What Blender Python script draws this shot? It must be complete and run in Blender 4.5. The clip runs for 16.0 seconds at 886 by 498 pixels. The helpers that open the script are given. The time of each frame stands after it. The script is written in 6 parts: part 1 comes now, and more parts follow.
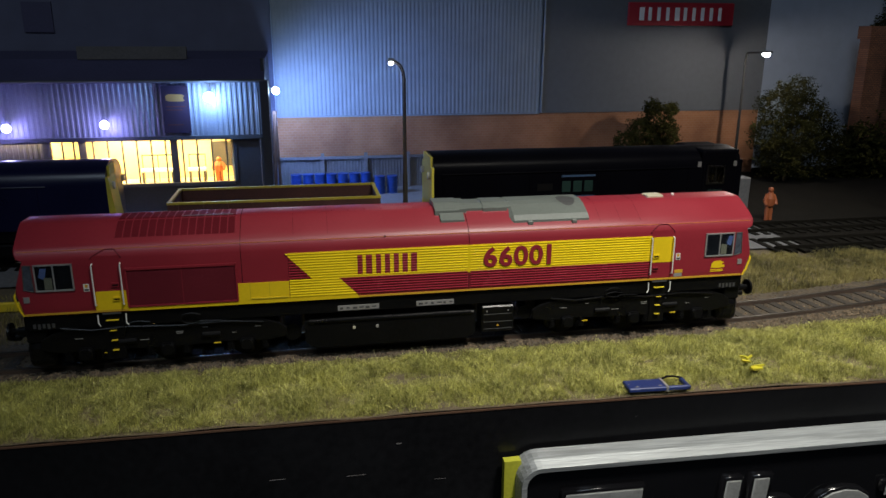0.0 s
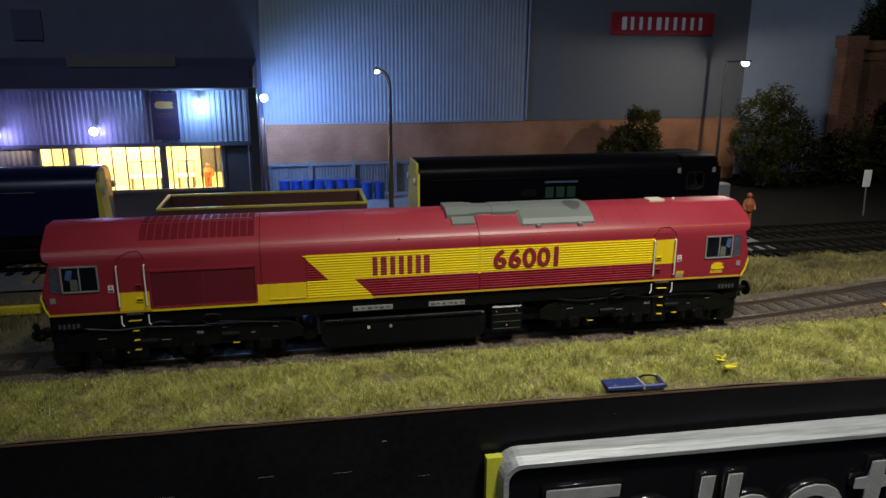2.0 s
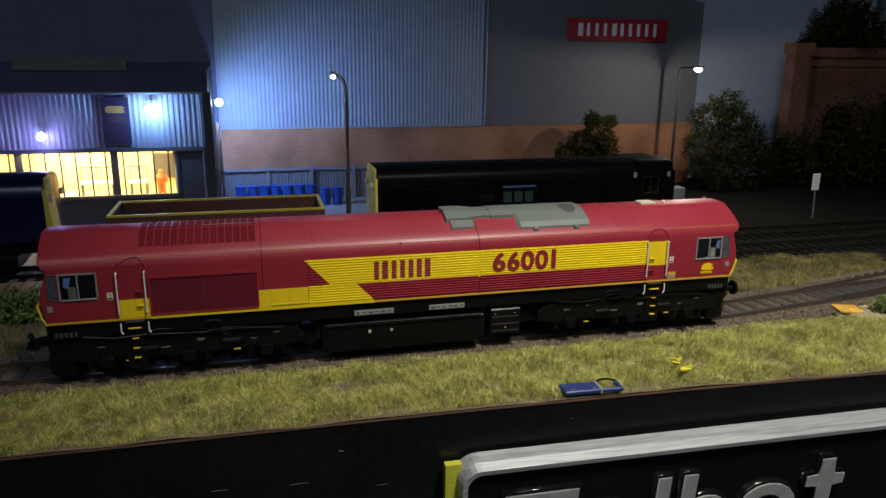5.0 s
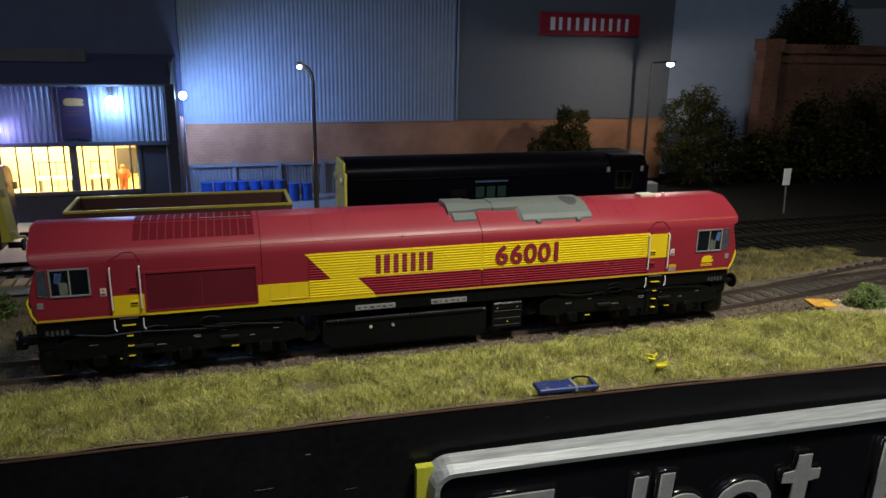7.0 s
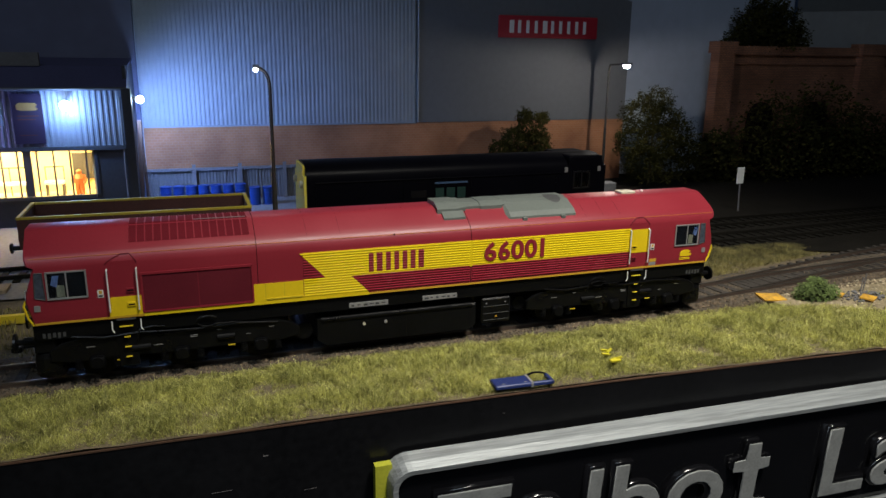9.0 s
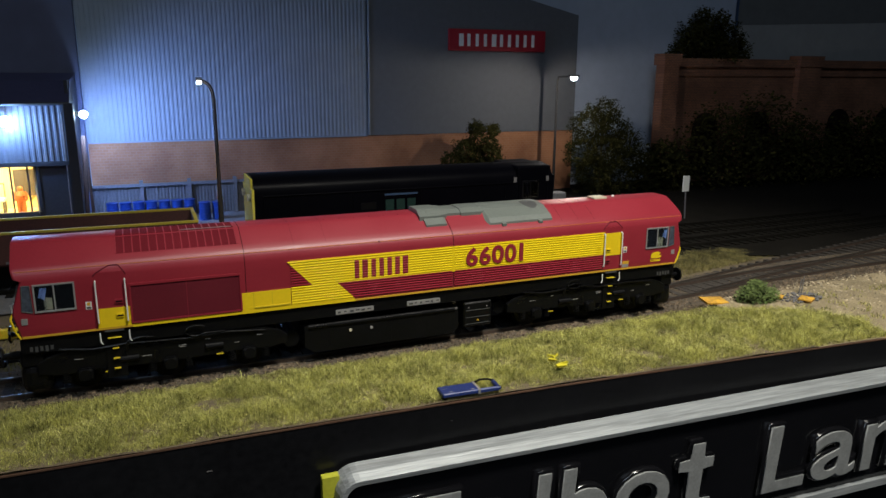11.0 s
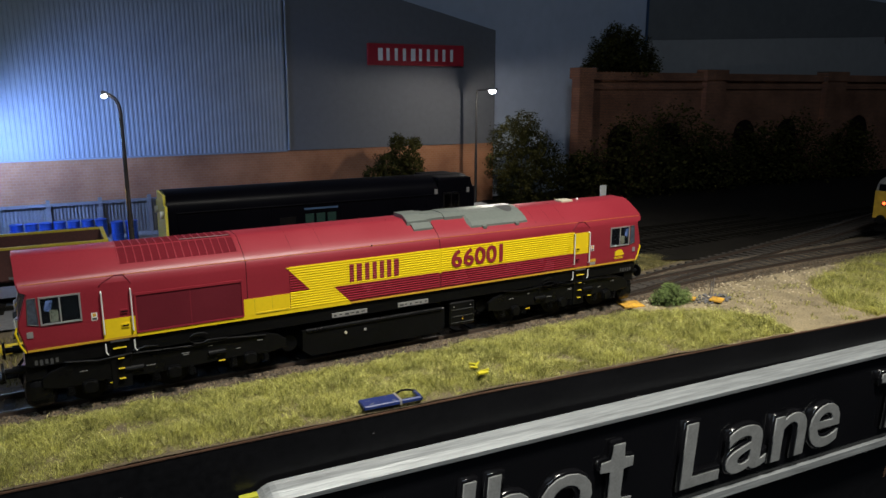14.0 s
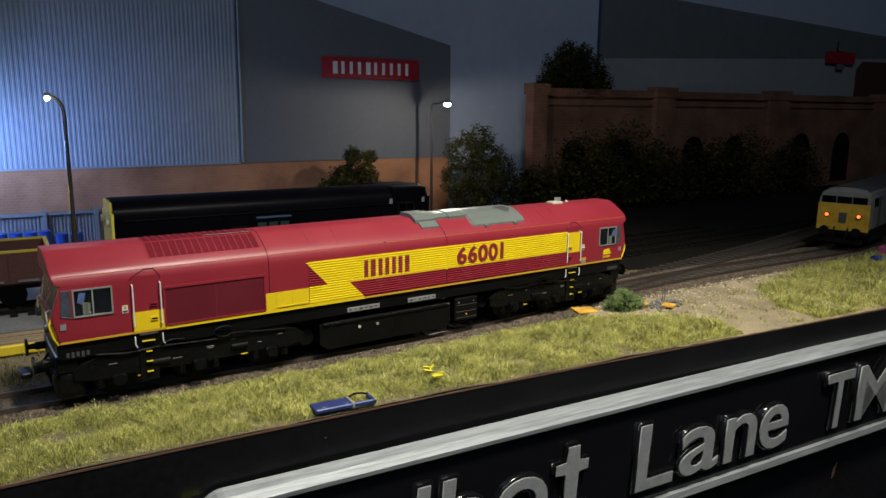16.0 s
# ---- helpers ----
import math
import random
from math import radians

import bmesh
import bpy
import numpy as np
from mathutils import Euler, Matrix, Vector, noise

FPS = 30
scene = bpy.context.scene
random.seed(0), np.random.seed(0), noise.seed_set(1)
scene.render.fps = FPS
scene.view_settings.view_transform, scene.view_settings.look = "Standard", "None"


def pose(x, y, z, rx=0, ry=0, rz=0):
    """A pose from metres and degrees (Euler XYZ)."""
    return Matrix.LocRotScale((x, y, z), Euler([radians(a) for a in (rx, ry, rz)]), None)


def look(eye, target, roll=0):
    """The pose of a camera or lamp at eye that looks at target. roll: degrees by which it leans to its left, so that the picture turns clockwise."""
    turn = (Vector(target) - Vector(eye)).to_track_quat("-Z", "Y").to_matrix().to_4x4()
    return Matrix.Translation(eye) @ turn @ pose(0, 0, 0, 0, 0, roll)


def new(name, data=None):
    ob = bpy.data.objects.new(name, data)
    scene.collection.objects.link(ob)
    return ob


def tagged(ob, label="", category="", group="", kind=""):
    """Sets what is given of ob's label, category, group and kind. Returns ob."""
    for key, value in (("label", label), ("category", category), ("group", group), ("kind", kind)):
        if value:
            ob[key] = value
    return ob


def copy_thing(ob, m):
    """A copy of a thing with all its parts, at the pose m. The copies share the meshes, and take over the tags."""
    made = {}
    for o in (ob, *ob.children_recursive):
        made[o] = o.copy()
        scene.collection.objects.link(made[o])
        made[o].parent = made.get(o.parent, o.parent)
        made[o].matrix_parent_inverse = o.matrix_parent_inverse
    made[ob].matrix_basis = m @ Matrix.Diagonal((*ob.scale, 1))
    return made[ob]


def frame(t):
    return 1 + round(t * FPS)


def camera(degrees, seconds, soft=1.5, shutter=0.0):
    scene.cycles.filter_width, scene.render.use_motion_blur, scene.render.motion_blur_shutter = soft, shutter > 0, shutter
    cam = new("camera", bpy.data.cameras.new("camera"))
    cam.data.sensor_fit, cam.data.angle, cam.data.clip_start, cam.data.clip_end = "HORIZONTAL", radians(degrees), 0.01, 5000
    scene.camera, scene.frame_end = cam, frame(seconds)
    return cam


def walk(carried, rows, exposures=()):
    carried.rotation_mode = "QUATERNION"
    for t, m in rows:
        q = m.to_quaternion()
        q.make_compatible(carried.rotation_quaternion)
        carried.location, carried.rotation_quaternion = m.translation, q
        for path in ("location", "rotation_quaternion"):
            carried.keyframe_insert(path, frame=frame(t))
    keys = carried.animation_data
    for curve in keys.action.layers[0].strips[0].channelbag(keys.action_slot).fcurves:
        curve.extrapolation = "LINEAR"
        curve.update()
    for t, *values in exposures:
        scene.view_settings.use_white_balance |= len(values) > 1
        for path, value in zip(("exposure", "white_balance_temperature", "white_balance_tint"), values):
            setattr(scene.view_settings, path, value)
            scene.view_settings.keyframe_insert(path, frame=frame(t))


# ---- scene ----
PATH = [
    (0.0, -0.04339, -0.26926, 0.11154, -10.466, -15.804, 0.136), (0.5, -0.04211, -0.27142, 0.11217, -10.523, -15.807, 0.126),
    (1.0, -0.04302, -0.27473, 0.11273, -10.750, -15.637, 0.246), (1.5, -0.04454, -0.27722, 0.11332, -11.046, -15.442, 0.437),
    (2.0, -0.04324, -0.27718, 0.11260, -11.386, -15.292, 0.284), (2.5, -0.04188, -0.27508, 0.11235, -11.733, -15.236, 0.314),
    (3.0, -0.04193, -0.27512, 0.11263, -12.050, -15.142, 0.393), (3.5, -0.04133, -0.27682, 0.11284, -12.569, -15.032, 0.317),
    (4.0, -0.04159, -0.27788, 0.11329, -13.222, -14.975, 0.330), (6.5, -0.03965, -0.26961, 0.11045, -16.115, -15.027, 0.940),
    (7.0, -0.03833, -0.26836, 0.10957, -16.651, -15.071, 0.909), (7.5, -0.03569, -0.26815, 0.10931, -17.230, -15.068, 0.841),
    (8.0, -0.03608, -0.26991, 0.10988, -17.803, -15.034, 0.809), (8.5, -0.03542, -0.27136, 0.10911, -18.507, -14.915, 0.724),
    (9.0, -0.03516, -0.27250, 0.10923, -19.205, -14.797, 0.738), (11.5, -0.02968, -0.27760, 0.10764, -23.281, -13.356, 0.415),
    (12.0, -0.02933, -0.27915, 0.10781, -24.210, -13.115, 0.456), (12.5, -0.02938, -0.27789, 0.10771, -25.159, -12.970, 0.371),
    (13.0, -0.02817, -0.27677, 0.10727, -26.223, -12.727, 0.324), (13.5, -0.02741, -0.27656, 0.10612, -27.172, -12.611, 0.226),
    (14.0, -0.02685, -0.27753, 0.10570, -28.012, -12.416, 0.083), (14.5, -0.02619, -0.27699, 0.10338, -28.875, -12.086, 0.226),
    (15.0, -0.02630, -0.27760, 0.10204, -29.630, -11.718, 0.448), (15.5, -0.02636, -0.27812, 0.10008, -30.459, -11.220, 0.465),
    (16.0, -0.02532, -0.27810, 0.09829, -31.358, -10.738, 0.471)]
# seconds, metres and degrees: place, heading, pitch, lean
cam = camera(62.146, 16.0, soft=1.5)
walk(cam, [(t, pose(x, y, z, 90 + p, 0, h) @ pose(0, 0, 0, 0, 0, r)) for t, x, y, z, h, p, r in PATH], [(0.0, 0.0), (9.0, 0.04), (12.0, 0.11), (14.0, 0.24), (16.0, 0.33)])

# ---- light: a dim hall, one lamp over the layout's front, an added front fill, and the layout's own lamps ----
world = bpy.data.worlds.new("hall")
scene.world = world
world.use_nodes = True
world.node_tree.nodes["Background"].inputs[0].default_value = (0.55, 0.62, 0.8, 1)
world.node_tree.nodes["Background"].inputs[1].default_value = 0.034


def lamp(name, kind, place, watts, color, size, target=None, cone=90.0, blend=0.8):
    data = bpy.data.lights.new(name, kind)
    data.energy, data.color = watts, color
    if kind == "AREA":
        data.size = size
    else:
        data.shadow_soft_size = size
    if kind == "SPOT":
        data.spot_size, data.spot_blend = radians(cone), blend
    ob = new(name, data)
    ob.matrix_basis = look(place, target) if target else Matrix.Translation(place)
    return ob


lamp("hall_lamp", "SPOT", (0.17, -0.31, 0.62), 25.5, (0.98, 0.945, 0.85), 0.06, (0.177, -0.115, 0.0), 63, 1.0)
# Added fill that brightens the sides from the front; no fitting hangs here.
lamp("front_fill", "AREA", (-0.35, -1.0, 1.1), 3.3, (0.70, 0.84, 1.0), 0.5, (0.0, 0.1, 0.0))

# ---- materials ----
MM = 0.001


def nodes_of(m):
    m.use_nodes = True
    t = m.node_tree
    return t, t.nodes["Principled BSDF"]


def mat(name, color, rough=0.5, metal=0.0, vary=0.25, grain=900.0, coarse=60.0, bump=0.15, spec=0.5, island=0.0, other=None, coat=0.0, along=1.0):
    """A surface: base colour broken up at two scales, with fine relief."""
    m = bpy.data.materials.new(name)
    t, b = nodes_of(m)
    n, l = t.nodes, t.links
    b.inputs["Roughness"].default_value, b.inputs["Metallic"].default_value = rough, metal
    b.inputs["Specular IOR Level"].default_value = spec
    b.inputs["Coat Weight"].default_value = coat
    co = n.new("ShaderNodeTexCoord")
    fine, big = n.new("ShaderNodeTexNoise"), n.new("ShaderNodeTexNoise")
    fine.inputs["Scale"].default_value, big.inputs["Scale"].default_value = grain, coarse
    fine.inputs["Detail"].default_value, big.inputs["Detail"].default_value = 3, 5
    src = co.outputs["Object"]
    if along != 1.0:
        mp = n.new("ShaderNodeMapping")
        mp.inputs["Scale"].default_value = (along, 1, 1)
        l.new(src, mp.inputs["Vector"])
        src = mp.outputs[0]
    for k in (fine, big):
        l.new(src, k.inputs["Vector"])
    add = n.new("ShaderNodeMath")
    add.operation = "ADD"
    l.new(fine.outputs["Fac"], add.inputs[0])
    l.new(big.outputs["Fac"], add.inputs[1])
    half = n.new("ShaderNodeMath")
    half.operation = "MULTIPLY"
    half.inputs[1].default_value = 0.5
    l.new(add.outputs[0], half.inputs[0])
    ramp = n.new("ShaderNodeValToRGB")
    dark = tuple(c * (1 - vary) for c in color)
    light = tuple(min(1, c * (1 + vary)) for c in (other or color))
    ramp.color_ramp.elements[0].position, ramp.color_ramp.elements[1].position = 0.3, 0.7
    ramp.color_ramp.elements[0].color, ramp.color_ramp.elements[1].color = (*dark, 1), (*light, 1)
    l.new(half.outputs[0], ramp.inputs[0])
    out = ramp.outputs[0]
    if island:
        geo, hsv = n.new("ShaderNodeNewGeometry"), n.new("ShaderNodeHueSaturation")
        mr = n.new("ShaderNodeMapRange")
        mr.inputs[3].default_value, mr.inputs[4].default_value = 1 - island, 1 + island
        l.new(geo.outputs["Random Per Island"], mr.inputs[0])
        l.new(mr.outputs[0], hsv.inputs["Value"])
        l.new(out, hsv.inputs["Color"])
        out = hsv.outputs[0]
    l.new(out, b.inputs["Base Color"])
    if bump:
        bp = n.new("ShaderNodeBump")
        bp.inputs["Strength"].default_value, bp.inputs["Distance"].default_value = bump, 0.0004
        l.new(fine.outputs["Fac"], bp.inputs["Height"])
        l.new(bp.outputs[0], b.inputs["Normal"])
    mr2 = n.new("ShaderNodeMapRange")
    mr2.inputs[3].default_value, mr2.inputs[4].default_value = max(0.03, rough - 0.08), min(1, rough + 0.12)
    l.new(big.outputs["Fac"], mr2.inputs[0])
    l.new(mr2.outputs[0], b.inputs["Roughness"])
    return m


def glow(name, color, strength):
    m = bpy.data.materials.new(name)
    t, b = nodes_of(m)
    b.inputs["Base Color"].default_value = (*color, 1)
    b.inputs["Emission Color"].default_value = (*color, 1)
    b.inputs["Emission Strength"].default_value = strength
    return m


def glass(name, tint=(0.8, 0.9, 0.95), rough=0.03):
    m = bpy.data.materials.new(name)
    t, b = nodes_of(m)
    b.inputs["Base Color"].default_value = (*tint, 1)
    b.inputs["Roughness"].default_value = rough
    b.inputs["Transmission Weight"].default_value = 1.0
    b.inputs["IOR"].default_value = 1.3
    return m


def brickwork(name, a, b_, mortar, w, h, relief=0.6):
    """Small brick courses for walls that stay far off, w x h metres a brick."""
    m = bpy.data.materials.new(name)
    t, p = nodes_of(m)
    n, l = t.nodes, t.links
    co, mp, br = n.new("ShaderNodeTexCoord"), n.new("ShaderNodeMapping"), n.new("ShaderNodeTexBrick")
    mp.inputs["Rotation"].default_value = (radians(-90), 0, 0)
    l.new(co.outputs["Object"], mp.inputs["Vector"])
    l.new(mp.outputs[0], br.inputs["Vector"])
    br.inputs["Color1"].default_value, br.inputs["Color2"].default_value = (*a, 1), (*b_, 1)
    br.inputs["Mortar"].default_value = (*mortar, 1)
    br.inputs["Scale"].default_value = 1.0
    br.inputs["Brick Width"].default_value, br.inputs["Row Height"].default_value = w, h
    br.inputs["Mortar Size"].default_value = h * 0.13
    ns, mx = n.new("ShaderNodeTexNoise"), n.new("ShaderNodeMix")
    mx.data_type, mx.blend_type = "RGBA", "MULTIPLY"
    ns.inputs["Scale"].default_value, ns.inputs["Detail"].default_value = 28, 6
    l.new(co.outputs["Object"], ns.inputs["Vector"])
    rp = n.new("ShaderNodeValToRGB")
    rp.color_ramp.elements[0].position, rp.color_ramp.elements[1].position = 0.35, 0.65
    rp.color_ramp.elements[0].color, rp.color_ramp.elements[1].color = (0.45, 0.42, 0.4, 1), (1, 1, 1, 1)
    l.new(ns.outputs["Fac"], rp.inputs[0])
    mx.inputs["Factor"].default_value = 0.8
    l.new(br.outputs["Color"], mx.inputs["A"])
    l.new(rp.outputs[0], mx.inputs["B"])
    l.new(mx.outputs["Result"], p.inputs["Base Color"])
    bp = n.new("ShaderNodeBump")
    bp.inputs["Strength"].default_value, bp.inputs["Distance"].default_value, bp.invert = relief, 0.0003, True
    l.new(br.outputs["Fac"], bp.inputs["Height"])
    l.new(bp.outputs[0], p.inputs["Normal"])
    p.inputs["Roughness"].default_value = 0.9
    return m


MAROON = mat("maroon_paint", (0.26, 0.020, 0.032), 0.41, vary=0.08, grain=1100, bump=0.05)
YELLOW = mat("yellow_paint", (0.80, 0.56, 0.012), 0.4, vary=0.06, bump=0.02)
LINING = mat("gold_lining", (0.60, 0.34, 0.03), 0.4, vary=0.05, bump=0)
MESH_RED = mat("maroon_mesh", (0.125, 0.009, 0.018), 0.6, vary=0.2, grain=2600, bump=0.08, spec=0.3)
RIB_YELLOW = mat("yellow_rib_paint", (0.82, 0.60, 0.012), 0.28, vary=0.05, bump=0)
RIB_MAROON = mat("maroon_rib_paint", (0.27, 0.021, 0.036), 0.24, vary=0.06, bump=0)
DARK_SLOT = mat("dark_slot", (0.012, 0.005, 0.006), 0.9, vary=0.3, spec=0.1)
UNDER = mat("black_underframe", (0.0036, 0.0036, 0.004), 0.42, vary=0.35, grain=700, bump=0.25, spec=0.2)
UNDER_HI = mat("worn_black_metal", (0.0045, 0.0045, 0.005), 0.27, spec=0.24, vary=0.35, grain=900, bump=0.2)
STEEL = mat("rail_steel", (0.15, 0.13, 0.11), 0.42, 0.85, vary=0.2, bump=0.05)
RUST = mat("rusty_rail_side", (0.055, 0.035, 0.024), 0.8, vary=0.35)
GREY = mat("grey_metal_paint", (0.135, 0.15, 0.135), 0.36, vary=0.12, bump=0.06)
DARKGREY = mat("dark_grey_paint", (0.06, 0.06, 0.06), 0.5, vary=0.15)
WHITE = mat("white_paint", (0.75, 0.75, 0.72), 0.45, vary=0.06, bump=0.02)
CREAM = mat("cream_plastic", (0.50, 0.46, 0.34), 0.5, vary=0.08)
FRAME_GREY = mat("window_frame_grey", (0.33, 0.32, 0.31), 0.4, 0.3, vary=0.1)
CAB_GLASS = glass("cab_glass")
PALE_PANE = mat("grey_reflecting_pane", (0.06, 0.07, 0.09), 0.12, vary=0.5, coarse=400, bump=0)
SEAT_CREAM = mat("dull_cream_seat", (0.15, 0.145, 0.10), 0.6, vary=0.15)
CONSOLE = mat("blue_grey_console", (0.09, 0.13, 0.28), 0.5, vary=0.3)
CAB_INSIDE = mat("cab_inside", (0.004, 0.004, 0.005), 0.8, spec=0.05)
SLEEPER = mat("weathered_sleeper", (0.044, 0.036, 0.029), 0.85, vary=0.4, grain=600, bump=0.5, island=0.25)
BALLAST = mat("grey_brown_ballast", (0.082, 0.064, 0.044), 0.95, vary=0.6, grain=1100, coarse=90, bump=1.0)
SOIL = mat("scenic_ground", (0.13, 0.10, 0.06), 0.95, vary=0.45, grain=1300, coarse=40, bump=1.0)
GRAVEL = mat("pale_sand", (0.27, 0.215, 0.125), 0.95, vary=0.55, grain=1100, coarse=60, bump=1.0)
GRASS = mat("static_grass", (0.125, 0.135, 0.028), 0.8, vary=0.3, grain=300, coarse=70, bump=0, island=0.8, other=(0.44, 0.42, 0.10))
DRY_FIBRE = mat("dry_grass_fibre", (0.42, 0.42, 0.11), 0.5, vary=0.2, grain=200, coarse=40, bump=0, island=0.6, other=(0.72, 0.68, 0.24))
CHIPS = mat("ballast_chip_stone", (0.074, 0.052, 0.032), 0.9, vary=0.3, grain=900, coarse=200, bump=0.3, island=0.7, other=(0.135, 0.098, 0.062))
PEBBLE = mat("mixed_pebbles", (0.22, 0.18, 0.12), 0.9, vary=0.4, grain=900, coarse=200, bump=0.4, island=0.7, other=(0.42, 0.35, 0.24))
FASCIA = mat("black_gloss_fascia", (0.007, 0.007, 0.008), 0.3, vary=0.4, grain=400, coarse=25, bump=0.06, spec=0.32)
EDGE_WOOD = mat("bare_board_edge", (0.085, 0.042, 0.022), 0.8, vary=0.3)
SILVER = mat("brushed_silver_paint", (0.28, 0.295, 0.30), 0.42, 0.3, vary=0.42, grain=1500, coarse=300, bump=0.3, along=0.05)
SILVER_FACE = mat("dull_silver_letter_paint", (0.27, 0.278, 0.275), 0.5, 0.3, vary=0.22, grain=1200, coarse=180, bump=0.2)
PLATE_BLACK = mat("gloss_black_plate", (0.005, 0.005, 0.006), 0.12, vary=0.2, coarse=30, bump=0.03)
YELLOW_TAPE = mat("yellow_tape", (0.40, 0.40, 0.03), 0.6, vary=0.15)
BLUE_PLASTIC = mat("blue_plastic", (0.016, 0.032, 0.14), 0.4, vary=0.15)
YELLOW_BIT = mat("yellow_scrap", (0.60, 0.52, 0.025), 0.5, vary=0.1)
ORANGE_BIT = mat("worn_orange_board", (0.36, 0.19, 0.055), 0.7, vary=0.3, grain=700, coarse=110, bump=0.3, other=(0.72, 0.39, 0.03))
FOLIAGE = mat("dark_foliage", (0.018, 0.021, 0.007), 0.95, vary=0.4, grain=200, coarse=40, bump=0, spec=0.03, island=0.5, other=(0.042, 0.038, 0.011))
REAR_GRASS = mat("dull_rear_grass", (0.075, 0.070, 0.022), 0.9, vary=0.35, grain=200, coarse=40, bump=0, island=0.6, other=(0.26, 0.22, 0.075))
BRIGHT_FOLIAGE = mat("green_foliage", (0.10, 0.14, 0.035), 0.85, vary=0.4, grain=200, coarse=60, bump=0, island=0.5)
BARK = mat("bark", (0.05, 0.035, 0.022), 0.9, vary=0.4)
CLADDING = mat("grey_cladding", (0.235, 0.26, 0.295), 0.5, vary=0.12, grain=120, coarse=14, bump=0.04)
FLAT_GREY = mat("flat_grey_board", (0.110, 0.114, 0.124), 0.75, vary=0.1, grain=200, coarse=9, bump=0.02)
PAINTED_DARK = mat("painted_warehouse_upper", (0.125, 0.13, 0.135), 0.9, vary=0.12, grain=100, coarse=6, bump=0.0)
PAINTED = mat("painted_warehouse", (0.27, 0.275, 0.28), 0.9, vary=0.1, grain=100, coarse=6, bump=0.0)
SKY_BOARD = mat("pale_backscene", (0.38, 0.43, 0.54), 0.9, vary=0.08, grain=100, coarse=5, bump=0.0)
DARK_BOARD = mat("dark_blue_backscene", (0.115, 0.122, 0.19), 0.85, vary=0.15, grain=60, coarse=9, bump=0.02)
FACTORY_BRICK = brickwork("factory_brick", (0.43, 0.185, 0.085), (0.40, 0.165, 0.075), (0.42, 0.21, 0.115), 0.0042, 0.0021, 0.2)
VIADUCT_BRICK = brickwork("viaduct_brick", (0.37, 0.155, 0.08), (0.28, 0.115, 0.065), (0.11, 0.075, 0.055), 0.0036, 0.0016)
DEPOT_CLAD = mat("blue_grey_sheeting", (0.16, 0.17, 0.20), 0.4, 0.1, vary=0.15, coarse=30, bump=0.05)
DEPOT_DARK = mat("dark_depot_panel", (0.035, 0.036, 0.045), 0.6, vary=0.2)
ROOF_DARK = mat("dark_roof_sheet", (0.062, 0.060, 0.125), 0.6, vary=0.25, coarse=25)
CONCRETE = mat("concrete_yard", (0.15, 0.15, 0.155), 0.8, vary=0.3, grain=500, coarse=25, bump=0.3)
WARM_WALL = mat("cream_room_wall", (0.75, 0.62, 0.34), 0.7, vary=0.06)
PURPLE = mat("dark_purple_sign", (0.022, 0.014, 0.032), 0.4, vary=0.1)
GOLD_SIGN = mat("gold_sign_paint", (0.26, 0.15, 0.045), 0.5, vary=0.1)
TIMBER = mat("pale_timber", (0.26, 0.19, 0.115), 0.8, vary=0.3)
YELLOW_BEAM = mat("yellow_painted_beam", (0.62, 0.46, 0.02), 0.5, vary=0.2)
BARREL = mat("blue_drum", (0.013, 0.048, 0.23), 0.35, vary=0.15)
FENCE = mat("grey_fence", (0.135, 0.128, 0.128), 0.7, vary=0.25)
RED_SIGN = mat("red_sign", (0.33, 0.010, 0.022), 0.5, vary=0.06)
BLACK_GLOSS = mat("black_loco_paint", (0.0018, 0.0018, 0.003), 0.34, vary=0.25, coarse=40, bump=0.02, spec=0.03)
NAVY_GLOSS = mat("navy_loco_paint", (0.006, 0.007, 0.04), 0.3, vary=0.25, coarse=40, bump=0.02, spec=0.5)
# Near-black copy of the sleepers; the unlit yard's shade is in its colour.
SLEEPER_DARK = mat("unlit_yard_track", (0.009, 0.008, 0.006), 0.9, vary=0.4, grain=600, bump=0.5, spec=0.1)
GREEN_MARK = mat("green_lettering", (0.003, 0.021, 0.017), 0.5)
BLUE_MARK = mat("blue_line", (0.03, 0.06, 0.12), 0.5)
WAGON_RED = mat("wagon_oxide", (0.075, 0.026, 0.020), 0.7, vary=0.3)
WAGON_YEL = mat("wagon_yellow_rim", (0.45, 0.35, 0.03), 0.5, vary=0.15)
END_YEL = mat("yellow_cab_end", (0.60, 0.50, 0.06), 0.5, vary=0.1)
RAIL_GREY = mat("grey_loco_paint", (0.16, 0.16, 0.15), 0.5, vary=0.3)
FRONT_YEL = mat("dirty_yellow_front", (0.44, 0.27, 0.02), 0.5, vary=0.3, grain=300, coarse=120)
ORANGE_FIG = mat("orange_figure_paint", (0.36, 0.10, 0.035), 0.6)
POLE_STEEL = mat("galvanised_pole", (0.10, 0.095, 0.09), 0.22, 0.7, vary=0.15)
ROOM_DARK = mat("dim_hall_wall", (0.10, 0.105, 0.115), 0.9, coarse=8)
LED_COOL = glow("cool_led", (0.55, 0.80, 1.0), 60.0)
LED_VIOLET = glow("violet_led", (0.55, 0.55, 1.0), 45.0)
LED_WARM = glow("warm_tube", (1.0, 0.72, 0.28), 9.0)
LED_WHITE = glow("white_led", (0.95, 0.97, 1.0), 45.0)
LED_RED = glow("red_led", (1.0, 0.10, 0.02), 4.0)


# ---- mesh tools; all in millimetres, made into metres when linked ----
def bm_new():
    return bmesh.new()


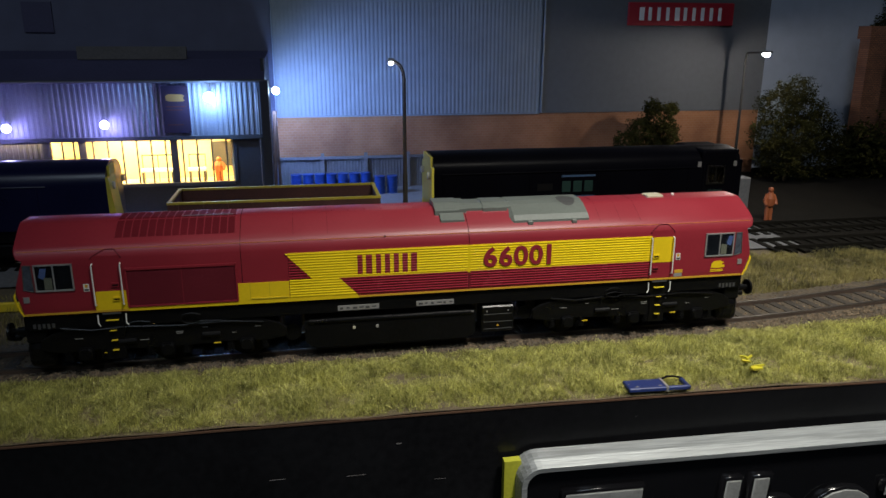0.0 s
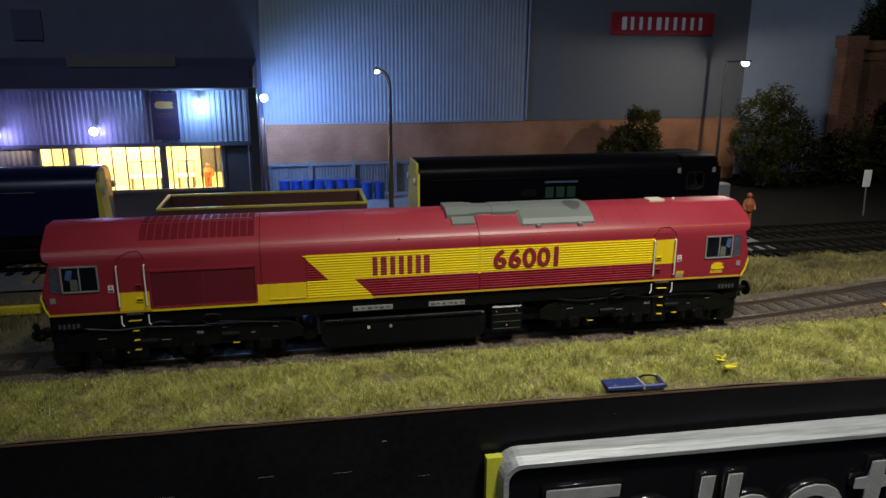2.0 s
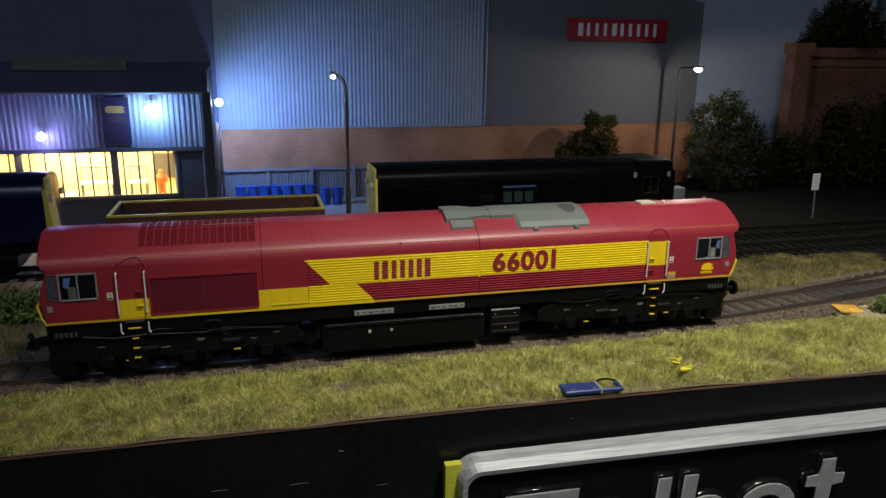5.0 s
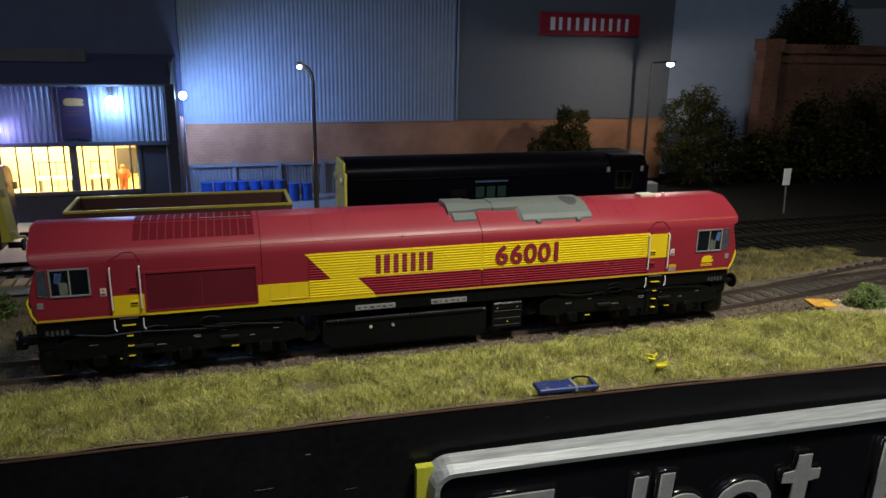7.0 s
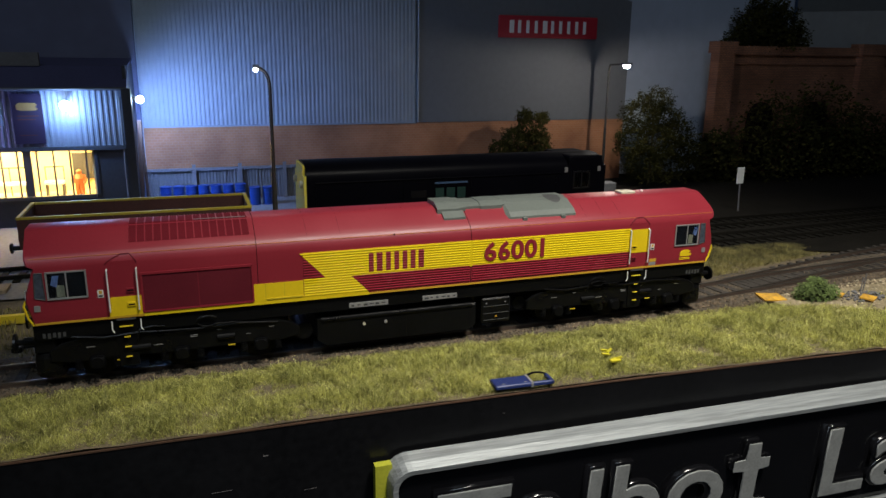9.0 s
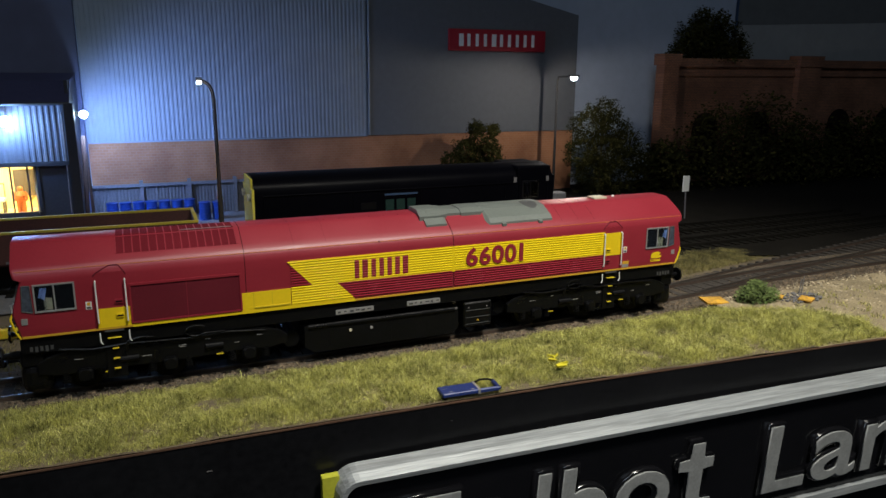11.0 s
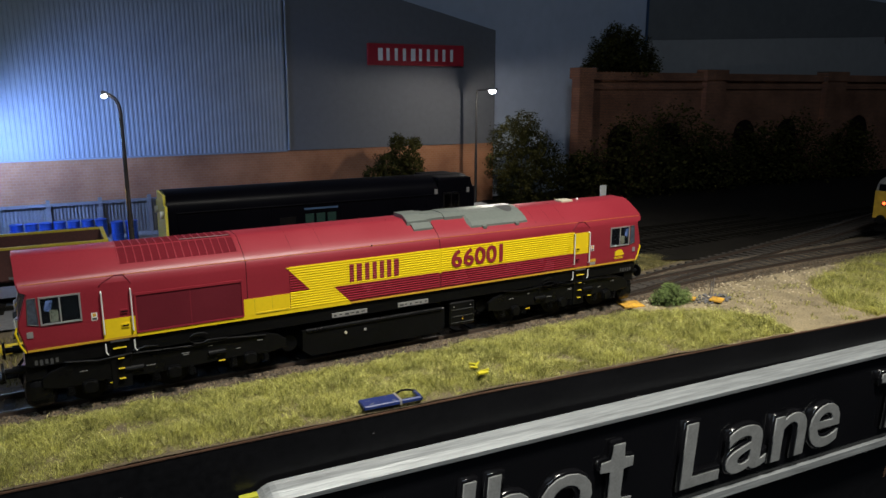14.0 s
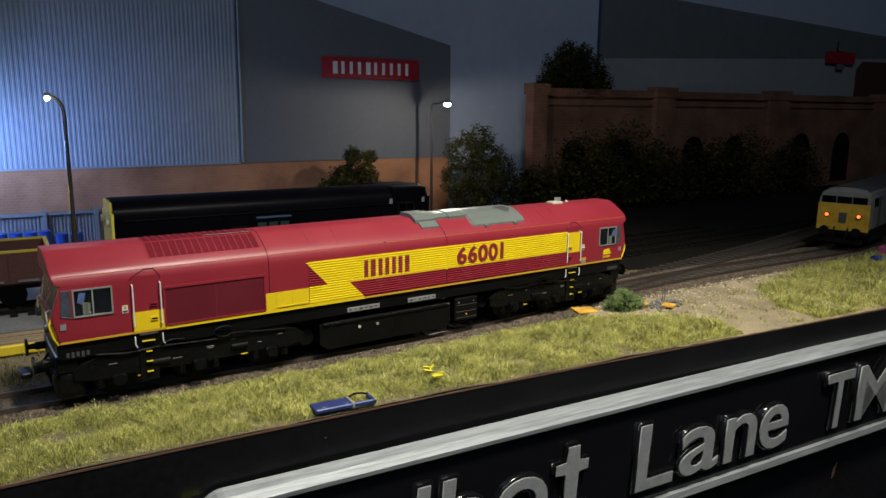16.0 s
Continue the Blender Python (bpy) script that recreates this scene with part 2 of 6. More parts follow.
def box(bm, x0, x1, y0, y1, z0, z1, m=None):
    v = [bm.verts.new((x, y, z)) for z in (z0, z1) for y in (y0, y1) for x in (x0, x1)]
    for f in ((0, 2, 3, 1), (4, 5, 7, 6), (0, 1, 5, 4), (2, 6, 7, 3), (0, 4, 6, 2), (1, 3, 7, 5)):
        bm.faces.new([v[i] for i in f])
    if m is not None:
        for q in v:
            q.co = m @ q.co
    return v


def rbox(bm, x0, x1, y0, y1, z0, z1, r=0.4, seg=2):
    """A box with rounded edges."""
    b = bmesh.new()
    box(b, x0, x1, y0, y1, z0, z1)
    bmesh.ops.bevel(b, geom=b.edges[:], offset=r, segments=seg, affect="EDGES", profile=0.5)
    merge(bm, b)


def merge(bm, b):
    me = bpy.data.meshes.new("tmp")
    b.to_mesh(me)
    b.free()
    bm.from_mesh(me)
    bpy.data.meshes.remove(me)


def rod(bm, p, q, r, n=8, r2=None):
    """A round bar from p to q."""
    p, q = Vector(p), Vector(q)
    turn = (q - p).to_track_quat("Z", "Y").to_matrix()
    rings = []
    for c, rad in ((p, r), (q, r if r2 is None else r2)):
        rings.append([bm.verts.new(c + turn @ Vector((rad * math.cos(a), rad * math.sin(a), 0))) for a in [2 * math.pi * i / n for i in range(n)]])
    for i in range(n):
        j = (i + 1) % n
        bm.faces.new((rings[0][i], rings[0][j], rings[1][j], rings[1][i]))
    bm.faces.new(rings[0][::-1])
    bm.faces.new(rings[1])


def bent(bm, pts, r, n=6):
    for p, q in zip(pts, pts[1:]):
        rod(bm, p, q, r, n)


def slab(bm, outline, y0, y1):
    """A plate with an outline in x and z, from y0 to y1."""
    a = [bm.verts.new((x, y0, z)) for x, z in outline]
    b = [bm.verts.new((x, y1, z)) for x, z in outline]
    k = len(outline)
    bm.faces.new(a)
    bm.faces.new(b[::-1])
    for i in range(k):
        j = (i + 1) % k
        bm.faces.new((a[j], a[i], b[i], b[j]))


def ball(bm, c, r, sub=2, squash=(1, 1, 1)):
    g = bmesh.ops.create_icosphere(bm, subdivisions=sub, radius=1)
    for v in g["verts"]:
        v.co = Vector((v.co.x * r * squash[0] + c[0], v.co.y * r * squash[1] + c[1], v.co.z * r * squash[2] + c[2]))


def linked(name, bm, material, smooth=False):
    for v in bm.verts:
        v.co *= MM
    bmesh.ops.recalc_face_normals(bm, faces=bm.faces[:])
    me = bpy.data.meshes.new(name)
    bm.to_mesh(me)
    bm.free()
    me.materials.append(material)
    if smooth:
        for p in me.polygons:
            p.use_smooth = True
    return new(name, me)


def part(name, bm, material, parent, label="", smooth=False):
    ob = linked(name, bm, material, smooth)
    ob.parent = parent
    if label:
        tagged(ob, label)
    return ob


def thing(name, label, category, place=(0, 0, 0), rz=0.0, group=""):
    """An Empty at a thing's base, place in millimetres."""
    ob = new(name)
    ob.empty_display_size = 0.005
    ob.matrix_basis = pose(place[0] * MM, place[1] * MM, place[2] * MM, 0, 0, rz)
    return tagged(ob, label, category, group)


def setting(name, bm, material, label="", category=""):
    return tagged(linked(name, bm, material), label, category, kind="structure")


def letters(text, size, depth, spacing=1.0, bold=0.0, round_=0.0):
    """Letters of the built-in font as a bmesh in x and z, in millimetres, front towards -y, starting at x = 0."""
    cu = bpy.data.curves.new("letters", "FONT")
    cu.body, cu.size, cu.extrude, cu.space_character = text, size, depth / 2, spacing
    cu.resolution_u, cu.offset, cu.bevel_depth, cu.bevel_resolution = 4, bold, round_, 2
    ob = new("letters", cu)
    me = bpy.data.meshes.new_from_object(ob.evaluated_get(bpy.context.evaluated_depsgraph_get()))
    bpy.data.objects.remove(ob)
    bpy.data.curves.remove(cu)
    bm = bmesh.new()
    bm.from_mesh(me)
    bpy.data.meshes.remove(me)
    for v in bm.verts:
        v.co = Vector((v.co.x, -v.co.z, v.co.y))
    return bm


# ---- the baseboard and its tracks ----
def edge_y(x):
    """The line of the board's front edge."""
    return float(np.interp(x, [-500, -136, 28, 110, 165, 358, 900], [-58, -60, -62.5, -65, -68, -80, -118]))


MAIN = [(-600, 0), (95, 0), (125, 0.75), (150, 2.4), (175, 5.3), (204, 9.6), (240, 14), (283, 18.5), (341, 22.5), (400, 23.5), (450, 23), (505, 25), (560, 33), (640, 50), (760, 84)]
BRANCH = [(204, 9.6), (240, 16.5), (283, 26), (330, 36), (381, 45), (440, 56), (520, 74), (640, 105)]
YARD = [(-600, 138), (240, 138), (400, 138), (900, 150)]
MIDDLE = [(215, 100), (330, 100), (480, 108), (900, 140)]


def line(points, step=6.5):
    """A smooth line through points, as places and headings."""
    xs = np.array([p[0] for p in points], float)
    ys = np.array([p[1] for p in points], float)
    grid = np.arange(xs[0], xs[-1], 1.0)
    y = np.interp(grid, xs, ys)
    k = np.ones(31) / 31
    y = np.convolve(np.pad(y, 15, mode="reflect", reflect_type="odd"), k, mode="valid")
    out, at = [], 0.0
    for i in range(0, len(grid) - 1, max(1, int(step))):
        out.append((grid[i], y[i], math.atan2(y[i + 1] - y[i], 1.0)))
    return out


def track(points, label, x_from=-420.0, x_to=700.0, timber=SLEEPER):
    th = thing("railway_track", label, "track", (0, 0, 0), group="layout tracks")
    path = [p for p in line(points, 6) if x_from <= p[0] <= x_to]
    lit_track = timber is SLEEPER
    for side in (-8.25, 8.25):
        head, foot = bm_new(), bm_new()
        for bm, w, z0, z1 in ((head, 0.55, -0.45, 0.0), (foot, 0.75, -2.0, -0.46)):
            rings = []
            for x, y, a in path:
                c = Vector((x - side * math.sin(a), y + side * math.cos(a), 0))
                n = Vector((-math.sin(a), math.cos(a), 0))
                rings.append([bm.verts.new(c + n * s + Vector((0, 0, z))) for s, z in ((-w, z0), (w, z0), (w, z1), (-w, z1))])
            for r, q in zip(rings, rings[1:]):
                for i in range(4):
                    j = (i + 1) % 4
                    bm.faces.new((r[i], r[j], q[j], q[i]))
        # Rails of the unlit yard get the same painted-in shade as their sleepers.
        part("rail_head", head, STEEL if lit_track else SLEEPER_DARK, th)
        part("rail_foot", foot, RUST if lit_track else SLEEPER_DARK, th)
    sl = bmesh.new()
    box(sl, -1.7, 1.7, -15, 15, -3.0, -1.6)
    me = None
    k = 0
    for x, y, a in [p for p in line(points, 8) if x_from <= p[0] <= x_to]:
        if me is None:
            ob = part("sleeper", sl, timber, th)
            me = ob.data
        else:
            ob = new("sleeper", me)
            ob.parent = th
        ob.matrix_basis = pose(x * MM, y * MM, 0, 0, 0, math.degrees(a) + random.uniform(-1.2, 1.2))
        k += 1
    return th


def sheet(x0, x1, y0, y1, step, height):
    """A ground sheet; height(x, y) in millimetres; y0 may follow a line."""
    bm = bm_new()
    nx, ny = int((x1 - x0) / step), int((y1 - (y0(0) if callable(y0) else y0)) / step)
    rows = []
    for i in range(nx + 1):
        x = x0 + (x1 - x0) * i / nx
        a = y0(x) if callable(y0) else y0
        rows.append([bm.verts.new((x, a + (y1 - a) * j / ny, height(x, a + (y1 - a) * j / ny))) for j in range(ny + 1)])
    for r, q in zip(rows, rows[1:]):
        for j in range(ny):
            bm.faces.new((r[j], q[j], q[j + 1], r[j + 1]))
    return bm


def rough_ground(x, y):
    h = -3.4 + 0.7 * noise.noise(Vector((x * 0.05, y * 0.05, 0))) + 0.4 * noise.noise(Vector((x * 0.2, y * 0.2, 3)))
    if y < -16 and not 222 < x < 436:
        h += 1.8 * min(1.0, (-16 - y) / 16)
    return h


setting("ground", sheet(-700, 1300, edge_y, 420, 9.0, rough_ground), SOIL, "brown scenic ground of a model railway baseboard", "ground")
base = sheet(-700, 1300, -19.5, 21, 4.0, lambda x, y: (-2.0 if abs(y) < 10.5 else -1.35) + 0.35 * noise.noise(Vector((x * 0.3, y * 0.3, 7))) - (1.0 if abs(y) > 17 else 0))
for v in base.verts:
    v.co.y += float(np.interp(v.co.x, [p[0] for p in MAIN], [p[1] for p in MAIN]))
setting("ballast", base, BALLAST, "grey-brown stone ballast under the model track", "ballast")
setting("yard_concrete", sheet(-700, 236, 96, 330, 12.0, lambda x, y: -2.2), CONCRETE, "worn grey concrete yard", "yard")
# Dark soil, coloured near black to hold the unlit yard's shade.
setting("dark_yard", sheet(232, 1300, lambda x: float(np.interp(x, [232, 285, 345, 1300], [76, 70, 50, 60])), 352, 12.0, lambda x, y: -2.4 + 0.6 * noise.noise(Vector((x * 0.05, y * 0.05, 2)))), mat("unlit_dark_ground", (0.009, 0.0078, 0.006), 0.95, vary=0.5, grain=900, coarse=50, bump=0.8, spec=0.1), "dark soil of the unlit yard, its shade put into the colour", "ground")
setting("sandy_patch", sheet(222, 430, lambda x: edge_y(x) + 0.2, 1.5, 4.0, lambda x, y: -1.9 + 0.5 * noise.noise(Vector((x * 0.06, y * 0.06, 5))) + 0.45 * noise.noise(Vector((x * 0.3, y * 0.3, 8)))), GRAVEL, "bare pale sand between grass patches", "sand")

bm = bm_new()
xs = list(range(-700, 1301, 40))
for i, x in enumerate(xs[:-1]):
    x2 = xs[i + 1]
    a, b = edge_y(x), edge_y(x2)
    v = [bm.verts.new(c) for c in ((x, a, -2.7), (x2, b, -2.7), (x2, b, -260), (x, a, -260))]
    bm.faces.new(v)
    w = [bm.verts.new(c) for c in ((x, a + 6, -2.7), (x2, b + 6, -2.7))]
    bm.faces.new((v[0], w[0], w[1], v[1]))
bmesh.ops.remove_doubles(bm, verts=bm.verts[:], dist=0.01)
setting("fascia_board", bm, FASCIA, "gloss black front board of the layout with scratches", "fascia")
bm = bm_new()
for i, x in enumerate(xs[:-1]):
    x2 = xs[i + 1]
    a, b = edge_y(x), edge_y(x2)
    v = [bm.verts.new(c) for c in ((x, a - 0.25, -2.65), (x2, b - 0.25, -2.65), (x2, b - 0.25, -2.15), (x, a - 0.25, -2.15))]
    w = [bm.verts.new((c.co.x, c.co.y + 1.0, c.co.z)) for c in v]
    for k in range(4):
        j = (k + 1) % 4
        bm.faces.new((v[k], v[j], w[j], w[k]))
    bm.faces.new(v)
setting("board_edge", bm, EDGE_WOOD, "thin bare brown board edge", "trim")
bm = bm_new()
for px, pz, lx, lz in ((-60, -21, 5, 0.5), (-36, -22, 6, 0.4), (-20, -12, 1.6, 0.9), (-95, -25, 9, 0.4), (60, -9, 0.9, 0.5), (-8, -26, 4, 0.35)):
    y = edge_y(px) - 0.12
    box(bm, px, px + lx, y - 0.05, y, pz, pz + lz * 0.35)
setting("scratches", bm, FENCE, "fine pale scratches in the black board", "scratch")

track(MAIN, "weathered model railway track curving beyond the locomotive")
track(BRANCH, "model railway track branching off into the dark yard", 222.0, 640.0)
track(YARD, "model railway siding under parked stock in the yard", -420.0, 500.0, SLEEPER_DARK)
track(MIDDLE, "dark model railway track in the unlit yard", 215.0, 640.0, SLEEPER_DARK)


# ---- the red diesel locomotive ----
def x_end(z, sgn=1):
    """How far the body reaches at height z, at the one end or the other."""
    far = float(np.interp(z, [22.2, 26, 30.5, 33, 41.4, 42.3, 44, 47.6, 50.6, 52.4], [131.6, 132.8, 134.2, 133.9, 132.0, 133.8, 134.5, 134.4, 134.2, 133.8]))
    near = float(np.interp(z, [22.2, 26, 30.5, 33, 41.4, 42.3, 44, 47.6, 50.6, 52.4], [131.2, 132.0, 133.0, 132.6, 129.8, 131.6, 132.2, 132.4, 132.6, 132.8]))
    return far if sgn > 0 else near


HALF = [(17.2, 22.2), (17.4, 23), (17.4, 26), (17.4, 30.5), (17.4, 33), (17.4, 38), (17.4, 41.4), (17.25, 42.3), (16.95, 43.4), (16.4, 44.6), (15.3, 45.8), (13.2, 47.3), (10.0, 49.3), (7.0, 51.0), (5.6, 51.65), (4.6, 51.9)]


def loco_body():
    bm = bm_new()
    stations = [-1.0, -0.94, -0.6, 0.0, 0.6, 0.94, 1.0]
    grid = []
    for s in stations:
        row = []
        for y, z in HALF:
            e = x_end(z, s)
            w = y
            if abs(s) == 1.0:
                w = y - 0.35
                x = math.copysign(e, s)
            elif abs(s) == 0.94:
                x = math.copysign(e - 0.45, s)
            else:
                x = s * 130
            row.append((bm.verts.new((x, -w, z)), bm.verts.new((x, w, z))))
        grid.append(row)
    for a, b in zip(grid, grid[1:]):
        for j in range(len(HALF) - 1):
            bm.faces.new((a[j][0], b[j][0], b[j + 1][0], a[j + 1][0]))
            bm.faces.new((a[j][1], a[j + 1][1], b[j + 1][1], b[j][1]))
        bm.faces.new((a[-1][0], b[-1][0], b[-1][1], a[-1][1]))
        bm.faces.new((a[0][0], a[0][1], b[0][1], b[0][0]))
    for row in (grid[0], grid[-1]):
        for j in range(len(HALF) - 1):
            bm.faces.new((row[j][0], row[j + 1][0], row[j + 1][1], row[j][1]))
    return bm


loco = thing("diesel_locomotive", "maroon and yellow model diesel locomotive running on the front track", "locomotive")
SIDE = -17.4
body = part("body", loco_body(), MAROON, loco, "glossy maroon body shell", smooth=True)
body.data.set_sharp_from_angle(angle=radians(28))


def side_plate(name, outline, material, proud=0.15, parent=None, label="", both=True):
    bm = bm_new()
    slab(bm, outline, SIDE - proud, SIDE + 0.3)
    if both:
        far_bm = bm_new()
        slab(far_bm, outline, -SIDE - 0.3, -SIDE + proud)
        part(name, far_bm, material, parent or body, label)
    return part(name, bm, material, parent or body, label)


# yellow flash and lining
side_plate("gold_line", [(-131.0, 22.5), (-98, 22.5), (-98, 23.2), (-131.0, 23.2)], LINING, 0.12)
side_plate("gold_line", [(-20, 22.5), (131.0, 22.5), (131.0, 23.2), (-20, 23.2)], LINING, 0.12)
side_plate("yellow_band", [(-98, 22.4), (-19.6, 22.4), (-20.4, 23.7), (-98, 23.7)], YELLOW, 0.14, label="yellow band along the lower side")
side_plate("yellow_door_panel", [(-108.6, 23.2), (-98.2, 23.2), (-98.2, 29.9), (-108.6, 29.9)], YELLOW, 0.14, label="yellow lower half of the cab door")
side_plate("yellow_panel", [(-61.8, 23.7), (-44.2, 23.7), (-44.2, 30.1), (-61.8, 30.1)], YELLOW, 0.16, label="smooth yellow side panel")
side_plate("yellow_door_panel", [(92.8, 29.6), (101.4, 29.6), (101.4, 39.6), (92.8, 39.6)], YELLOW, 0.14, label="yellow upper half of the cab door")
for x in (-57.6, -51.0):
    side_plate("panel_seam", [(x - 0.1, 23.8), (x + 0.1, 23.8), (x + 0.1, 30.0), (x - 0.1, 30.0)], YELLOW_BEAM, 0.19, both=False)
side_plate("panel_moulding", [(-57.2, 24.1), (-44.6, 24.1), (-44.6, 24.5), (-57.2, 24.5)], YELLOW_BEAM, 0.4, both=False)
line_bm = bm_new()
box(line_bm, -131, 133, -16.58, -16.3, 44.36, 44.58)
part("roof_lining", line_bm, mat("faded_gold_line", (0.55, 0.15, 0.03), 0.5, vary=0.1, bump=0), body, "thin gold line along the roof edge")
# ribbed sides, one rib after another, over the painted flash
side_plate("yellow_flash", [(-35.5, 29.8), (92.2, 29.8), (92.2, 40.2), (-44.0, 40.2), (-44.0, 38.7)], RIB_YELLOW, 0.2, label="yellow flash along the ribbed side")
side_plate("yellow_flash", [(-44.0, 23.7), (-20.2, 23.7), (-26.2, 29.8), (-44.0, 29.8)], RIB_YELLOW, 0.2, label="yellow lower flash")
MARK_BARS = ((-20.0, -18.2), (-17.0, -14.8), (-13.4, -11.6), (-10.2, -8.4), (-7.0, -5.2), (-3.9, -2.0), (-0.8, 1.4))
for x0, x1 in MARK_BARS:
    side_plate("operator_mark", [(x0, 30.9), (x1, 30.9), (x1, 38.3), (x0, 38.3)], MAROON, 0.24, label="maroon bar of an operator's mark", both=False)
RIBS = 17


def rib(x0, x1, z, material, s0=0.0, s1=0.0, fat=0.0, name="rib", label=""):
    """A rounded rib from x0 to x1 at height z; s0 and s1 lean its ends back."""
    bm = bm_new()
    rings = []
    for d, u in ((0.0, 0.0), (0.24, 0.08), (0.36, 0.28), (0.3, 0.5), (0.0, 0.66)):
        y = SIDE - d - fat
        h = z + u + (u - 0.3) * fat * 4
        rings.append((bm.verts.new((x0 + s0 * u, y, h)), bm.verts.new((x1 + s1 * u, y, h))))
    for (a, b), (c, d) in zip(rings, rings[1:]):
        bm.faces.new((a, b, d, c))
    bm.faces.new([r[0] for r in rings])
    bm.faces.new([r[1] for r in rings][::-1])
    return part(name, bm, material, body, label)


for k in range(RIBS):
    z = 23.9 + k * 0.965
    if z < 29.7:
        cut = -20.2 + (z - 23.7) * -0.98
        runs = [(-44.0, cut, RIB_YELLOW, 0, -0.98), (cut, 20.2, RIB_MAROON, -0.98, 0), (21.2, 92.2, RIB_MAROON, 0, 0)]
    else:
        cut = -35.7 - (z - 30.0) * 0.95
        runs = [(-44.0, cut, RIB_MAROON, 0, -0.95), (cut, 20.2, RIB_YELLOW, -0.95, 0), (21.2, 92.2, RIB_YELLOW, 0, 0)]
    for x0, x1, m, s0, s1 in runs:
        if x1 - x0 > 0.7:
            rib(x0, x1, z, m, s0, s1)
    # operator's mark as plain blocks, painted over the ribs
    if 30.8 < z < 38.0:
        for x0, x1 in MARK_BARS:
            rib(x0, x1, z, MAROON, 0, 0, 0.07, "operator_mark", "maroon stripe of an operator's mark")
# running number, painted over the ribs
number = new("running_number")
number.parent = body
tagged(number, "large maroon running number")
for ch, x0, x1 in (("6", 26.0, 31.2), ("6", 32.0, 37.0), ("0", 37.5, 43.0), ("0", 43.4, 48.7), ("1", 50.2, 51.9)):
    bm = letters(ch, 7.9, 0.3, 1.0, 0.2)
    xs_, zs_ = [v.co.x for v in bm.verts], [v.co.z for v in bm.verts]
    for v in bm.verts:
        v.co = Vector((x0 + (v.co.x - min(xs_)) / (max(xs_) - min(xs_)) * (x1 - x0), SIDE - 0.46 + v.co.y, 31.5 + (v.co.z - min(zs_)) / (max(zs_) - min(zs_)) * 7.6))
    part("digit", bm, MAROON, number)
# joints
for x in (-60.0, 20.7):
    bm = bm_new()
    for (y0, z0), (y1, z1) in zip(HALF, HALF[1:]):
        for s in (-1, 1):
            rod(bm, (x, s * (y0 + 0.02), z0 + 0.03), (x, s * (y1 + 0.02), z1 + 0.03), 0.11, 5)
    rod(bm, (x, -4.6, 51.93), (x, 4.6, 51.93), 0.11, 5)
    part("body_joint", bm, DARK_SLOT, body)
# mesh panels at the cooler end
for x0, x1 in ((-98.0, -80.1), (-79.9, -61.9)):
    g = side_plate("cooler_grille", [(x0, 24.0), (x1, 24.0), (x1, 37.2), (x0, 37.2)], MESH_RED, 0.1, label="fine maroon mesh grille")
    bm = bm_new()
    for a, b, c, d in ((x0, x1, 36.9, 37.7), (x0, x1, 23.7, 24.2), (x0 - 0.3, x0 + 0.3, 24, 37.6) if x0 < -90 else (x1 - 0.3, x1 + 0.3, 24, 37.6)):
        box(bm, a, b, SIDE - 0.42, SIDE + 0.1, c, d)
    part("grille_frame", bm, MAROON, g)
    for i in range(26):
        x = x0 + 0.7 + i * (x1 - x0 - 1.4) / 25
        bm = bm_new()
        box(bm, x - 0.1, x + 0.1, SIDE - 0.15, SIDE, 24.2, 36.9)
        part("grille_wire", bm, MESH_RED, g)


def on_roof(y):
    """Height of the roof at y."""
    return float(np.interp(abs(y), [p[0] for p in HALF[::-1]], [p[1] for p in HALF[::-1]]))


def roof_patch(bm, x0, x1, ya, yb, lift, n=6, thick=0.3):
    ys = [ya + (yb - ya) * i / n for i in range(n + 1)]
    for y0, y1 in zip(ys, ys[1:]):
        z0, z1 = on_roof(y0) + lift, on_roof(y1) + lift
        v = [bm.verts.new(c) for c in ((x0, y0, z0), (x1, y0, z0), (x1, y1, z1), (x0, y1, z1))]
        w = [bm.verts.new((c.co.x, c.co.y, c.co.z - thick)) for c in v]
        bm.faces.new(v)
        for i in range(4):
            j = (i + 1) % 4
            bm.faces.new((v[i], w[i], w[j], v[j]))


bm = bm_new()
roof_patch(bm, -101.5, -61.6, -13.2, 4, 0.08, 8)
fan = part("roof_grille", bm, mat("dark_maroon_mesh", (0.13, 0.010, 0.017), 0.75, vary=0.25, grain=2400, bump=0.1, spec=0.08), body, "dark maroon slatted roof grille")
for i in range(16):
    x = -101.3 + i * 2.64
    bm = bm_new()
    roof_patch(bm, x - 0.18, x + 0.18, -13.2, 4, 0.25, 8)
    part("slat", bm, MAROON, fan)
bm = bm_new()
rod(bm, (-80, -5, on_roof(-5) + 0.4), (-62.5, -5, on_roof(-5) + 0.4), 0.14, 5)
part("bar", bm, FRAME_GREY, fan)
# rivets and small roof seams
bm = bm_new()
for x in (-34, -28, -22, -16, -10, -4, 2, 8):
    ball(bm, (x, -4.4, 51.95), 0.32, 1)
part("roof_lug", bm, MAROON, body)
for x in (-42, -30, 72, 80, 88):
    bm = bm_new()
    roof_patch(bm, x - 0.06, x + 0.06, -15, 10, 0.06, 8, 0.2)
    part("roof_seam", bm, MESH_RED, body)

